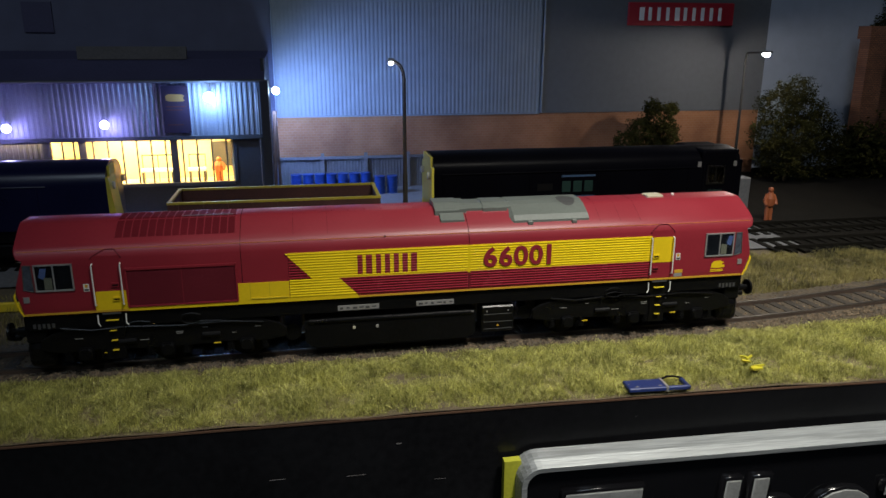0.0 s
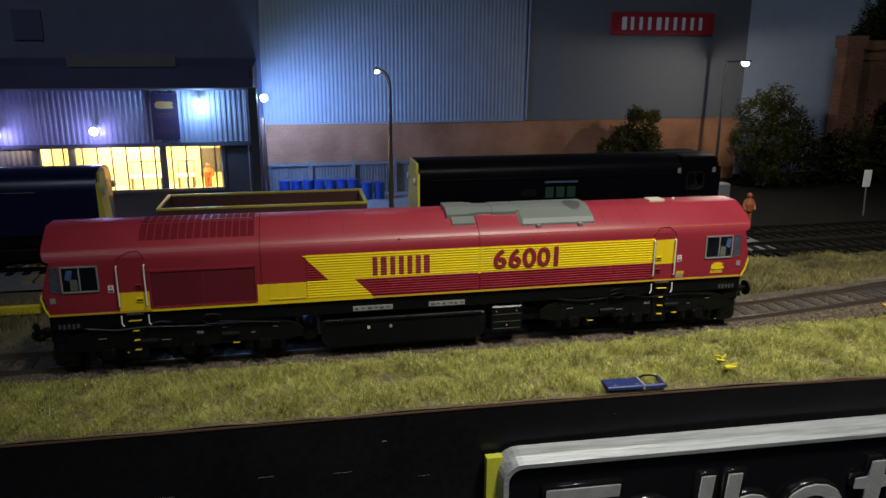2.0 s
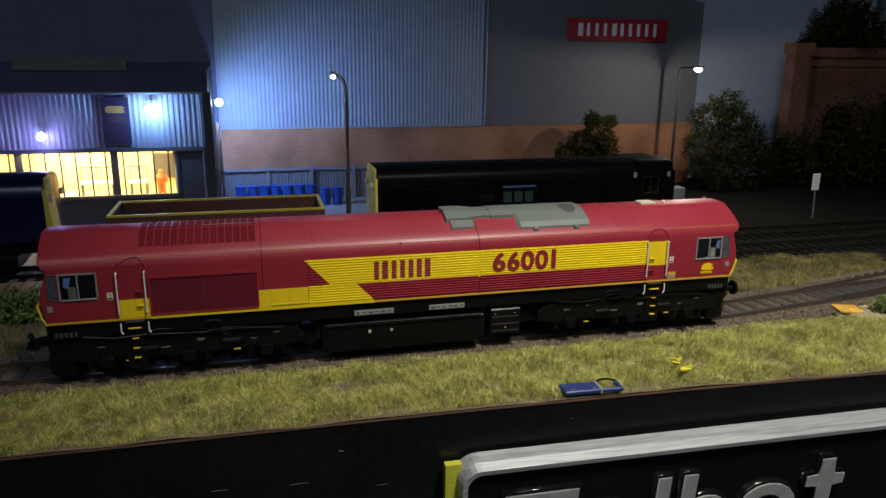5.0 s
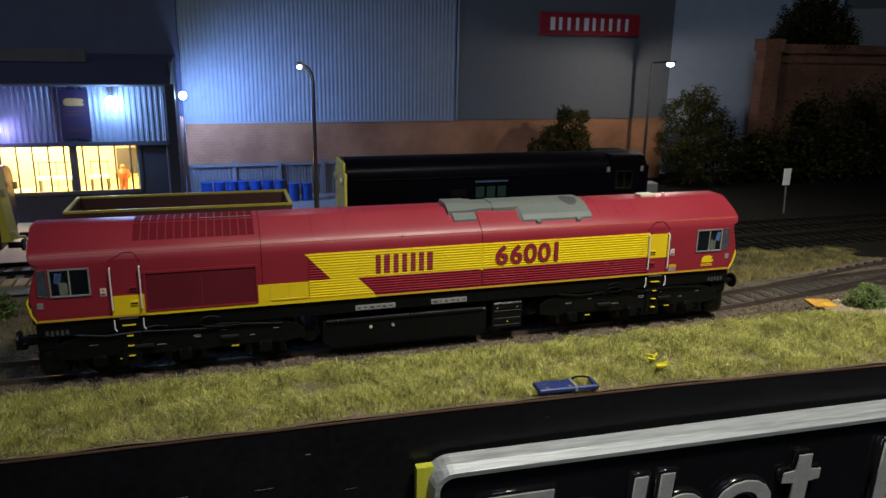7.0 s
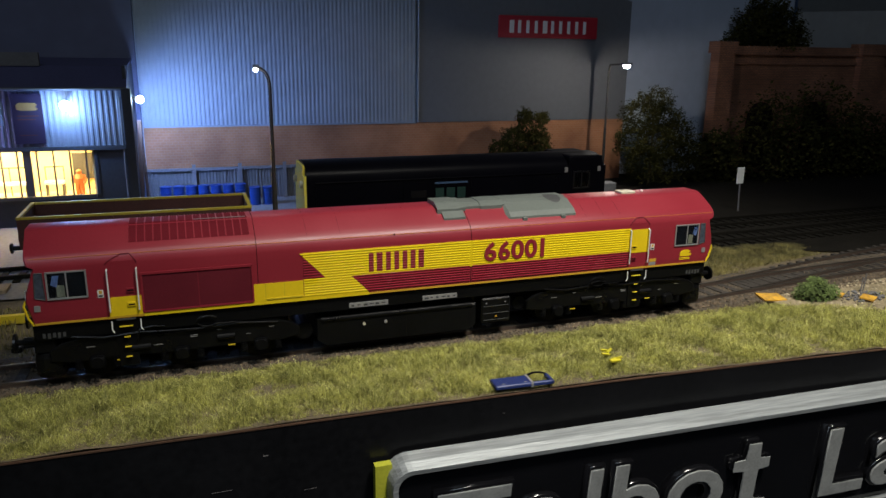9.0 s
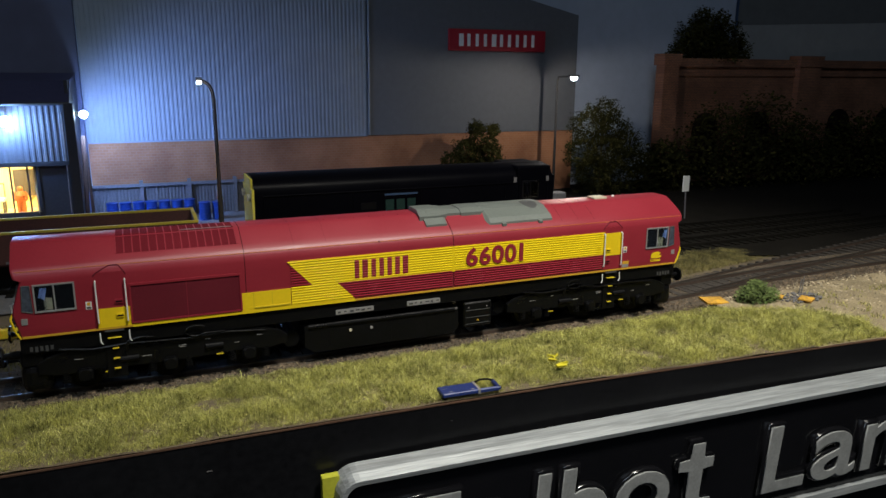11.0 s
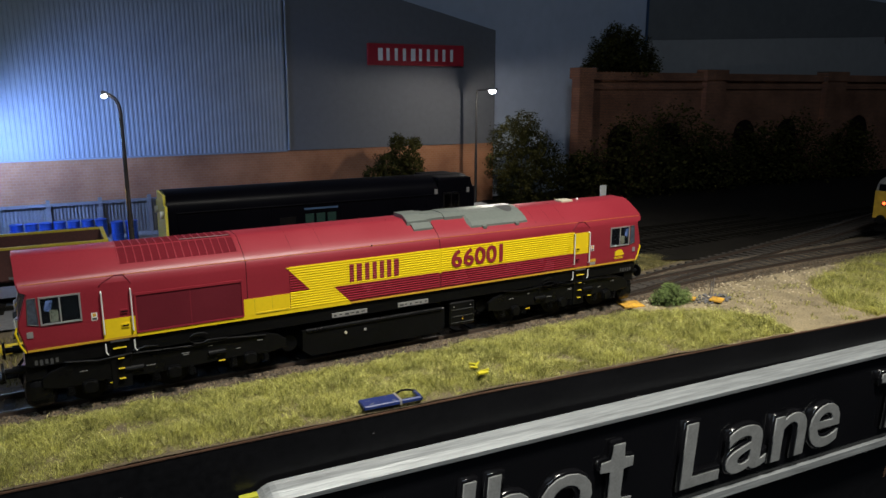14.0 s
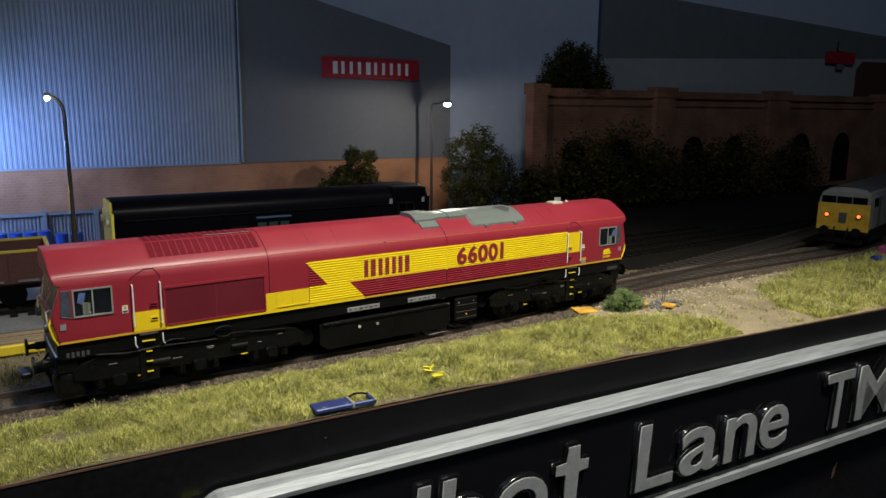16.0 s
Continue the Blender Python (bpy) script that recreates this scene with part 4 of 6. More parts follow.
bm = bm_new()
outer, mid, ridge, inner = rounded(1.4, PW, -32.6, 20.9, 8), rounded(2.3, PW - 0.9, -32.1, 19.7, 7.4), rounded(3.2, PW - 1.8, -31.6, 18.0, 6.8), rounded(5.0, PW - 3.6, -28.4, 16.4, 5.2)
rings = [[bm.verts.new((x, y, z)) for x, z in pts] for pts, y in ((outer, 7.6), (mid, 3.3), (ridge, 0.1), (inner, 0.3), (inner, 3.0))]
k = len(outer)
for a, b in zip(rings, rings[1:]):
    for i in range(k):
        j = (i + 1) % k
        bm.faces.new((a[i], a[j], b[j], b[i]))
part("raised_border", bm, SILVER, plate, "brushed silver raised border")
bm = bm_new()
slab(bm, rounded(4.4, PW - 3.0, -29.0, 17.0, 5.4), 2.4, 7.0)
part("background", bm, PLATE_BLACK, plate, "gloss black plate face")


LEAN = 0.085   # the letters lean a little forwards
CAP0, CAP1, XH = -21.2, 7.6, 0.0


def small_t(depth, grow):
    """A plain t with a square-cut stem and a short foot, in x and z."""
    pts = [(5, 29), (10.6, 29), (10.6, 22.4), (15.4, 22.4), (15.4, 18), (10.6, 18), (10.6, 6.2), (11.6, 4.6), (16.4, 4.6), (16.4, 0), (9.4, 0), (6.2, 1.4), (5, 4.4), (5, 18), (0, 18), (0, 22.4), (5, 22.4)]
    bm = bm_new()
    slab(bm, pts, -depth / 2, depth / 2)
    bmesh.ops.bevel(bm, geom=bm.edges[:], offset=0.3 + grow * 0.6, segments=2, affect="EDGES", profile=0.5)
    return bm


def letter(ch, x0, x1, z0, z1):
    """One raised letter, fitted into its own width and height; black sides and a silver face."""
    for material, y0, depth in ((PLATE_BLACK, 0.9, 2.6), (SILVER_FACE, -0.45, 0.5)):
        grow = 1.1 if material is PLATE_BLACK else 0.0
        if ch == "t":
            bm = small_t(depth, grow)
        else:
            bm = letters(ch, 30, depth, 1.0, 0.5 if grow else 0.22, 0.9 if grow else 0.12)
        xs = [v.co.x for v in bm.verts]
        zs = [v.co.z for v in bm.verts]
        ax, bx_, az, bz = min(xs), max(xs), min(zs), max(zs)
        for v in bm.verts:
            u = (v.co.x - ax) / (bx_ - ax)
            w = (v.co.z - az) / (bz - az)
            h = z0 - grow + w * (z1 - z0 + 2 * grow)
            v.co = Vector((x0 - grow + u * (x1 - x0 + 2 * grow) + LEAN * (h - CAP0), v.co.y + y0 + depth / 2, h))
        if grow:
            side = part("letter", bm, material, plate, "raised letter with a silver face")
        else:
            part("letter_face", bm, material, side)


for ch, a, b, z0, z1 in (("T", 15.5, 41.5, CAP0, CAP1), ("a", 45, 65, CAP0, XH), ("l", 71, 76, CAP0, 7.4), ("b", 81, 101, CAP0, 7.4), ("o", 104, 128, CAP0, XH), ("t", 131, 148, CAP0, 7.3),
                         ("L", 173.6, 195, CAP0, CAP1), ("a", 198.5, 222.5, CAP0, XH), ("n", 226, 246.5, CAP0, XH), ("e", 249, 269, CAP0, XH), ("T", 295.5, 317, CAP0, CAP1), ("M", 322, 353, CAP0, CAP1)):
    letter(ch, a, b, z0, z1)
leaf = bm_new()
yl = edge_y(339) - 0.4
slab(leaf, [(336.6, -91), (337.8, -90), (340.4, -84.5), (341, -82), (339.2, -83), (337, -87)], yl, yl + 0.25)
tagged(linked("dry_fleck", leaf, EDGE_WOOD), "small dry tan fleck stuck to the black board", "fleck")
tape = bm_new()
box(tape, 14.4, 20.0, -66.9, -64.0, -62, -19.2)
tagged(linked("tape_strip", tape, YELLOW_TAPE), "strip of yellow tape behind the nameplate's end", "tape")


# ---- small things on the front verge ----
def blue_panel():
    th = thing("model_kit_part", "blue plastic loading frame lying on the grass edge", "model part", (68.6, edge_y(69) + 3.0, -0.3), -2.5)
    bm = bm_new()
    rbox(bm, -11.2, 2.2, -3.3, 3.3, 0, 1.5, 0.3, 1)
    part("solid_half", bm, BLUE_PLASTIC, th)
    bm = bm_new()
    rbox(bm, 2.2, 10.4, -3.3, -2.1, 0, 1.5, 0.3, 1)
    rbox(bm, 9.0, 10.4, -3.3, 3.3, 0, 1.5, 0.3, 1)
    part("open_frame", bm, BLUE_PLASTIC, th)
    bm = bm_new()
    bent(bm, [(2.2, 3.0, 1.2), (4.5, 3.0, 2.2), (7.2, 3.2, 2.0), (9.8, 3.0, 1.3)], 0.36, 6)
    part("dark_rail", bm, UNDER, th, "thin dark rail")
    bm = bm_new()
    box(bm, 1.7, 2.5, -3.45, 3.45, -0.1, 1.65)
    part("band", bm, FRAME_GREY, th, "pale band across the middle")
    for x in (-8.6, -0.6):
        bm = bm_new()
        box(bm, x, x + 1.2, -2.2, -1.9, 1.5, 1.65)
        part("mark", bm, FRAME_GREY, th)


blue_panel()


def scrap(place, parts, material, label):
    th = thing("scrap_boards", label, "scrap", place)
    for (x, y, z, w, d, rx, rz) in parts:
        bm = bm_new()
        box(bm, -w / 2, w / 2, -d / 2, d / 2, -0.35, 0.35)
        ob = part("board", bm, material, th)
        ob.matrix_basis = pose(x * MM, y * MM, z * MM, rx, rx * 0.6, rz)


scrap((107, -54, 1.6), [(0, -3.5, 0.4, 5, 1.5, 12, 14), (1.2, -2.6, 0.8, 3.8, 0.8, -16, -12), (-1, 1.5, 0.9, 3.6, 0.7, 24, 4), (1.6, 3.5, 1.2, 3.2, 0.6, -18, 30), (0.2, 4.8, 1.0, 2.6, 0.6, 10, -20)], YELLOW_BIT, "small yellow scrap boards lying in the grass")
scrap((224, -7.5, -1.6), [(0, 0, 0.5, 12, 8, 5, -8)], ORANGE_BIT, "orange board lying beside the track")
scrap((266, -21, -1.4), [(2, -2, 0.8, 8.5, 6, 4, 30), (-8, 5, 0.8, 4.5, 2.5, -6, 30)], ORANGE_BIT, "orange boards on the bare sand")
bm = bm_new()
for i in range(70):
    a, r = random.uniform(0, 6.28), random.uniform(0, 1) ** 0.6
    x, y, q = 268 + 13 * r * math.cos(a), -18 + 8 * r * math.sin(a), random.uniform(0.5, 1.3)
    ball(bm, (x, y, -1.4), q, 1, (1, 1, 0.6))
tagged(linked("grey_rubble", bm, FENCE), "scatter of small grey rubble on the sand", "rubble", kind="stuff")
for a, b in (((274, -13, -2), (274.6, -13, 6)), ((276, -12.6, -2), (277, -12.4, 7.5))):
    bm = bm_new()
    rod(bm, a, b, 0.3, 6)
    tagged(linked("thin_rod", bm, FENCE), "thin pale rod standing in the rubble", "rod")


def blades(name, label, count, region, height, material, seed, lean=0.5, width=0.34):
    """Static grass: single tapering blades rooted in the ground, one object of stuff. region(rng, n) gives x, y, z and a height factor."""
    rng = np.random.default_rng(seed)
    x, y, z, hf = region(rng, count)
    h = height * hf * rng.uniform(0.45, 1.2, count)
    a = rng.uniform(0, 2 * np.pi, count)
    ln = rng.uniform(0.1, lean, count) * h
    d = rng.uniform(0, 2 * np.pi, count)
    w = width * rng.uniform(0.6, 1.2, count)
    p0 = np.stack([x - np.cos(a) * w / 2, y - np.sin(a) * w / 2, z], -1)
    p1 = np.stack([x + np.cos(a) * w / 2, y + np.sin(a) * w / 2, z], -1)
    mx, my = x + np.cos(d) * ln * 0.35, y + np.sin(d) * ln * 0.35
    m0 = np.stack([mx - np.cos(a) * w * 0.36, my - np.sin(a) * w * 0.36, z + h * 0.6], -1)
    m1 = np.stack([mx + np.cos(a) * w * 0.36, my + np.sin(a) * w * 0.36, z + h * 0.6], -1)
    tip = np.stack([x + np.cos(d) * ln, y + np.sin(d) * ln, z + h], -1)
    verts = (np.stack([p0, p1, m1, m0, tip], 1).reshape(-1, 3) * MM)
    faces = []
    for i in range(count):
        b = 5 * i
        faces.append((b, b + 1, b + 2, b + 3))
        faces.append((b + 3, b + 2, b + 4))
    me = bpy.data.meshes.new(name)
    me.from_pydata(verts.tolist(), [], faces)
    me.materials.append(material)
    return tagged(new(name, me), label, "grass", kind="stuff")


EDGE = np.vectorize(edge_y)


def clump(x, y, s=0.09, seed=0.0):
    return np.array([noise.noise(Vector((a * s, b * s, seed))) for a, b in zip(x, y)])


def front_verge(rng, n):
    x = rng.uniform(-230, 262, n)
    lo = EDGE(x) + 0.6
    hi = np.interp(x, [-230, 60, 130, 175, 215, 240, 268], [-16.0, -17.2, -16.6, -13.2, -15.0, -24, -44]) + rng.normal(0, 1, n) * np.interp(x, [0, 200, 262], [0.6, 1.2, 4.0])
    u = rng.uniform(0, 1, n)
    y = lo + (hi - lo) * u
    c = clump(x, y) + 0.7 * clump(x, y, 0.35, 4.0)
    hf = np.clip(0.95 + 0.85 * c, 0.3, 1.7) * np.interp(u, [0, 0.1, 0.75, 1], [0.6, 1, 1, 0.4])
    return x, y, np.full(n, -2.0), hf


def right_verge(rng, n):
    x = rng.uniform(318, 620, n)
    lo = EDGE(x) + 1.5
    hi = np.interp(x, [318, 345, 430, 500, 620], [-52, -20, 3, 2, 24]) + rng.normal(0, 2.5, n)
    y = lo + (hi - lo) * rng.uniform(0, 1, n)
    c = clump(x, y, 0.07, 9.0)
    return x, y, np.full(n, -2.4), np.clip(0.95 + 0.9 * c, 0.3, 1.7)


def rear_verge(rng, n):
    x = rng.uniform(-330, 420, n)
    y = rng.uniform(23, 84, n)
    c = clump(x, y, 0.05, 2.0) + 0.4 * clump(x, y, 0.2, 6.0)
    hf = np.clip(0.7 + 1.3 * c, 0.0, 1.5) * np.where((x > 240) & (y < 60), 0.0, 1.0) * np.interp(x, [270, 330], [1.0, 0.0])
    keep = np.where(hf > 0.15, hf, 0.001)
    return x, y, np.full(n, -3.2), keep


blades("front_grass", "dense yellow-green static grass along the front verge", 330000, front_verge, 2.5, GRASS, 5, 1.4, 0.125)
blades("grass_fibres", "long pale fibres standing out of the front grass", 28000, front_verge, 3.4, DRY_FIBRE, 15, 1.8, 0.125)
blades("grass_fibres", "long pale fibres standing out of the corner grass", 7000, right_verge, 5.2, DRY_FIBRE, 16, 1.6, 0.15)
blades("corner_grass", "yellow-green static grass patch beyond the bare sand", 90000, right_verge, 2.9, GRASS, 6, 1.5, 0.19)
blades("rear_grass", "thin dry static grass between the tracks", 30000, rear_verge, 3.4, REAR_GRASS, 7)


def sand_tufts(rng, n):
    x = rng.uniform(250, 345, n)
    y = EDGE(x) + 2 + rng.uniform(0, 1, n) ** 1.5 * 60
    c = clump(x, y, 0.12, 13.0)
    return x, y, np.full(n, -2.2), np.where(c > 0.22, 0.6, 0.001)


def patch_behind(rng, n):
    x = rng.uniform(110, 330, n)
    lo = np.interp(x, [p[0] for p in MAIN[:6]] + [p[0] for p in BRANCH[1:4]], [p[1] for p in MAIN[:6]] + [p[1] for p in BRANCH[1:4]]) + 21 + rng.normal(0, 1.2, n)
    hi = np.interp(x, [110, 300, 330], [88, 80, 72]) + rng.normal(0, 2, n)
    y = lo + np.maximum(hi - lo, 0) * rng.uniform(0, 1, n)
    c = clump(x, y, 0.06, 17.0) + 0.4 * clump(x, y, 0.25, 3.0)
    hf = np.clip(0.75 + 0.9 * c, 0.1, 1.4) * np.interp(x, [110, 140, 295, 330], [0.3, 1, 1, 0.1])
    return x, y, np.full(n, -3.0), hf


blades("rear_grass", "soft yellow-green grass patch behind the running line", 40000, patch_behind, 3.0, REAR_GRASS, 19, 1.5, 0.2)
blades("sand_tufts", "sparse dry tufts on the bare sand", 6000, sand_tufts, 4.0, GRASS, 8, 1.0, 0.26)
bm = bm_new()
for i in range(1500):
    x = random.uniform(232, 400)
    u = random.uniform(0, 1) ** 0.6
    ball(bm, (x, edge_y(x) + 1.5 + u * (2 - edge_y(x)), -1.9), random.uniform(0.15, 0.45) * (1 + u), 1, (1, 1, 0.7))
tagged(linked("sand_pebbles", bm, PEBBLE), "tiny pebbles on the bare sand", "stones", kind="stuff")


def chips(name, label, count, seed):
    """Loose ballast chips, thick on the front shoulder of the running line and thinner between its sleepers."""
    rng = np.random.default_rng(seed)
    x = rng.uniform(-230, 470, count)
    lat = np.where(rng.uniform(0, 1, count) < 0.72, rng.uniform(-22.5, -10.0, count), rng.uniform(-9.5, 20.5, count))
    y = np.interp(x, [p[0] for p in MAIN], [p[1] for p in MAIN]) + lat
    z = np.where(np.abs(lat) < 10.5, -1.9, np.where(np.abs(lat) > 17, -2.0, -1.3))
    q = rng.uniform(0.25, 0.8, count)
    turn = rng.uniform(0, 6.28, count)
    corner = np.array([(1, 0, 0), (0, 1, 0), (-1, 0, 0), (0, -1, 0), (0.2, 0.1, 0.8), (0, 0, -0.6)])
    v = corner[None] * rng.uniform(0.6, 1.2, (count, 6, 1)) * q[:, None, None]
    c, s_ = np.cos(turn)[:, None], np.sin(turn)[:, None]
    v = np.stack([v[..., 0] * c - v[..., 1] * s_ + x[:, None], v[..., 0] * s_ + v[..., 1] * c + y[:, None], v[..., 2] + z[:, None]], -1)
    tri = ((0, 1, 4), (1, 2, 4), (2, 3, 4), (3, 0, 4), (1, 0, 5), (2, 1, 5), (3, 2, 5), (0, 3, 5))
    me = bpy.data.meshes.new(name)
    me.from_pydata((v.reshape(-1, 3) * MM).tolist(), [], [tuple(6 * i + k for k in t_) for i in range(count) for t_ in tri])
    me.materials.append(CHIPS)
    return tagged(new(name, me), label, "stones", kind="stuff")


chips("ballast_chips", "loose grey-brown ballast chips along the running line", 16000, 41)


def leafy(name, label, place, blobs, material, count, leaf, seed, trunk=None):
    """A plant: a tapered trunk with limbs, and many small leaves in uneven clumps."""
    th = thing(name, label, "tree" if trunk else "bush", place)
    rng = random.Random(seed)
    if trunk:
        bm = bm_new()
        rod(bm, (0, 0, -2), (0.8, 0, trunk * 0.5), 1.6, 8, 1.1)
        rod(bm, (0.8, 0, trunk * 0.5), (0, 0.5, trunk), 1.1, 8, 0.5)
        for cx, cy, cz, r in blobs:
            rod(bm, (0.5, 0, trunk * 0.45), (cx * 0.8, cy * 0.8, cz), 0.7, 6, 0.25)
        part("trunk", bm, BARK, th)
    vs, fs = [], []
    total = sum(b[3] ** 2 for b in blobs)
    for cx, cy, cz, r in blobs:
        for i in range(int(count * r * r / total)):
            d = Vector((rng.gauss(0, 1), rng.gauss(0, 1), rng.gauss(0, 1))).normalized()
            k = rng.uniform(0.45, 1.0) ** 0.6 * (1 + 0.6 * noise.noise(d * 2.6 + Vector((cx, cy, cz))))
            p = Vector((cx, cy, cz)) + d * r * k
            if p.z < -1:
                continue
            u = Vector((rng.gauss(0, 1), rng.gauss(0, 1), rng.gauss(0, 1))).normalized()
            w = u.orthogonal().normalized()
            s = leaf * rng.uniform(0.5, 1.3)
            b = len(vs)
            vs += [tuple((p - u * s) * MM), tuple((p + w * s * 0.6) * MM), tuple((p + u * s) * MM), tuple((p - w * s * 0.6) * MM)]
            fs.append((b, b + 1, b + 2, b + 3))
    me = bpy.data.meshes.new("crown")
    me.from_pydata(vs, [], fs)
    me.materials.append(material)
    ob = new("crown", me)
    ob.parent = th
    return th


leafy("bush", "small green lichen bush beside the bare sand", (244, -14, -2.5), [(0, 0, 4, 7), (-5, 1, 3, 5), (6, -1, 3, 5.5), (2, 2, 7, 4)], BRIGHT_FOLIAGE, 8000, 0.55, 21)
leafy("bush", "small green bush between the tracks", (-143, 66, -2.5), [(0, 0, 5, 9), (-9, 2, 4, 7), (8, 1, 4, 7)], BRIGHT_FOLIAGE, 2600, 1.0, 22)
leafy("tree", "small dark tree before the factory wall", (240, 300, -2.5), [(2, 0, 52, 13), (-12, 2, 42, 12), (10, -1, 40, 11), (-24, 3, 34, 10), (4, 0, 28, 12), (14, 2, 60, 6), (-4, 0, 62, 7)], FOLIAGE, 12000, 1.0, 23, 50)
leafy("tree", "broad dark green tree under the street lamp", (354, 286, -2.5), [(-14, 0, 64, 18), (0, -4, 74, 14), (12, 2, 58, 17), (28, 4, 46, 17), (-22, -2, 40, 16), (4, -4, 38, 19), (36, 2, 30, 16), (-8, 0, 20, 18), (20, 2, 18, 18)], FOLIAGE, 26000, 1.0, 24, 60)
leafy("bush", "dark bush behind the top of the viaduct", (514, 340, 112), [(0, 0, 36, 20), (-20, 0, 28, 19), (22, 0, 26, 20), (38, 2, 14, 16), (-36, 0, 12, 14), (6, 0, 14, 22), (-10, 1, 50, 9), (14, 0, 50, 8)], FOLIAGE, 12000, 1.5, 25)
for i, (x, r) in enumerate(((496, 42), (556, 46), (606, 34), (690, 36), (750, 40), (850, 34), (430, 24))):
    leafy("bush", "black-green bush against the viaduct wall", (x, 296, -2.5), [(0, 0, r * 0.9, r), (-r * 0.6, 2, r * 0.5, r * 0.7), (r * 0.6, -2, r * 0.55, r * 0.75), (0, 0, r * 1.4, r * 0.6)], FOLIAGE, 3600, 2.0, 30 + i)


# ---- stock in the yard ----
def wheels_under(th, xs, y, r=6.0):
    for x in xs:
        bm = bm_new()
        rod(bm, (x, y - 8, r), (x, y + 8, r), 1.0, 8)
        for s in (-1, 1):
            rod(bm, (x, y + s * 7.4, r), (x, y + s * 9.2, r), r, 20)
        part("wheelset", bm, UNDER, th)


def hood_loco(place, length, cab_at, label, mark, paint):
    """A black diesel with a long bonnet; origin at its left end, at rail height, on its centre line."""
    th = thing("diesel_locomotive", label, "locomotive", place)
    bm = bm_new()
    prof = [(17.2, 19), (17.2, 41), (16.6, 45.2), (14.5, 48.2), (10, 50.5), (4, 51.6)]
    a = [(x, -y, z) for y, z in prof for x in (0,)]
    for x0, x1, k in ((1.2, length - 1.2, 1.0),):
        ra = [bm.verts.new((x0, -y, z)) for y, z in prof] + [bm.verts.new((x0, y, z)) for y, z in prof[::-1]]
        rb = [bm.verts.new((x1, -y, z)) for y, z in prof] + [bm.verts.new((x1, y, z)) for y, z in prof[::-1]]
        n = len(ra)
        for i in range(n):
            j = (i + 1) % n
            bm.faces.new((ra[i], ra[j], rb[j], rb[i]))
        bm.faces.new(ra[::-1])
        bm.faces.new(rb)
    bd = part("body", bm, paint, th, "glossy dark body", smooth=True)
    bd.data.set_sharp_from_angle(angle=radians(50))
    bm = bm_new()
    rod(bm, (6, -17.3, 41.2), (length - 30, -17.3, 41.2), 0.45, 8)
    for x in (6, length * 0.3, length * 0.52, length - 34):
        rod(bm, (x, -17.2, 41.2), (x, -17.2, 22), 0.25, 6)
    part("bonnet_door_edge", bm, paint, bd)
    for x0, x1 in ((0.0, 1.3), (length - 1.3, length)):
        bm = bm_new()
        if x0 > 0 and cab_at < 0:   # a raked end
            slab(bm, [(x0, 17), (x1 + 3.0, 17), (x1, 45), (x0, 45)], -17.0, -3.0)
        else:
            slab(bm, [(x0, 17), (x1, 17), (x1, 45), (x0, 45)], -17.0, 17.0)
        slab(bm, [(x0 + 0.1, 45), (x1 - 0.1, 45), (x1 - 0.1, 50.2), (x0 + 0.1, 50.2)], -12.5, -1.0 if x0 > 0 and cab_at < 0 else 12.5)
        part("cab_end", bm, END_YEL if x0 == 0.0 and cab_at > 0 or x0 > 0 and cab_at < 0 else BLACK_GLOSS, th, "yellow warning end" if x0 == 0.0 and cab_at > 0 or x0 > 0 and cab_at < 0 else "")
    e = 0.0 if cab_at > 0 else length
    s = -1 if cab_at > 0 else 1
    for y in (-11, 11):
        bm = bm_new()
        rod(bm, (e, y, 40), (e + s * 1.6, y, 40), 2.0, 10)
        part("end_lamp", bm, CREAM, th)
        bm = bm_new()
        rod(bm, (e, y, 14), (e + s * 6, y, 14), 1.5, 10)
        rod(bm, (e + s * 6, y, 14), (e + s * 7, y, 14), 3.0, 14)
        part("buffer", bm, UNDER, th)
    bm = bm_new()
    bent(bm, [(e + s * 0.6, -13, 19), (e + s * 4, -14, 22), (e + s * 6, -14.5, 19)], 0.5, 6)
    bent(bm, [(e + s * 0.6, -5, 16), (e + s * 6, -5, 17), (e + s * 8, -5, 12)], 0.7, 6)
    part("end_pipes", bm, CREAM, th)
    if cab_at > 0:
        cx = length - 26
        bm = bm_new()
        rbox(bm, cx, length - 3, -17.5, 17.5, 19, 51.4, 1.6, 2)
        cab = part("cab", bm, BLACK_GLOSS, th, "black cab with a grey-framed window")
        bm = bm_new()
        box(bm, cx + 4, cx + 14.5, -17.75, -17.4, 31.5, 41.5)
        w = part("window", bm, CAB_GLASS, cab)
        for a, b, c, d in ((3.5, 15, 41, 42), (3.5, 15, 31, 32), (3.5, 4.4, 31, 42), (14.1, 15, 31, 42), (9.0, 9.6, 31.5, 41.5)):
            bm = bm_new()
            box(bm, cx + a, cx + b, -18.0, -17.4, c, d)
            part("frame", bm, UNDER_HI, w)
        for x in (cx - 2.5, cx + 20):
            bm = bm_new()
            box(bm, x, x + 2.0, -17.9, -17.2, 41.5, 44.5)
            part("small_lamp", bm, FENCE, cab)
        bm = bm_new()
        for k in range(3):
            box(bm, cx + 5 + k * 3.2, cx + 7.6 + k * 3.2, -17.8, -17.4, 24.5, 27.8)
        part("green_mark", bm, GREEN_MARK, cab)
        bm = bm_new()
        box(bm, cx - 27, cx - 24.8, -17.4, -17.1, 22, 27)
        part("yellow_mark", bm, GOLD_SIGN, bd)
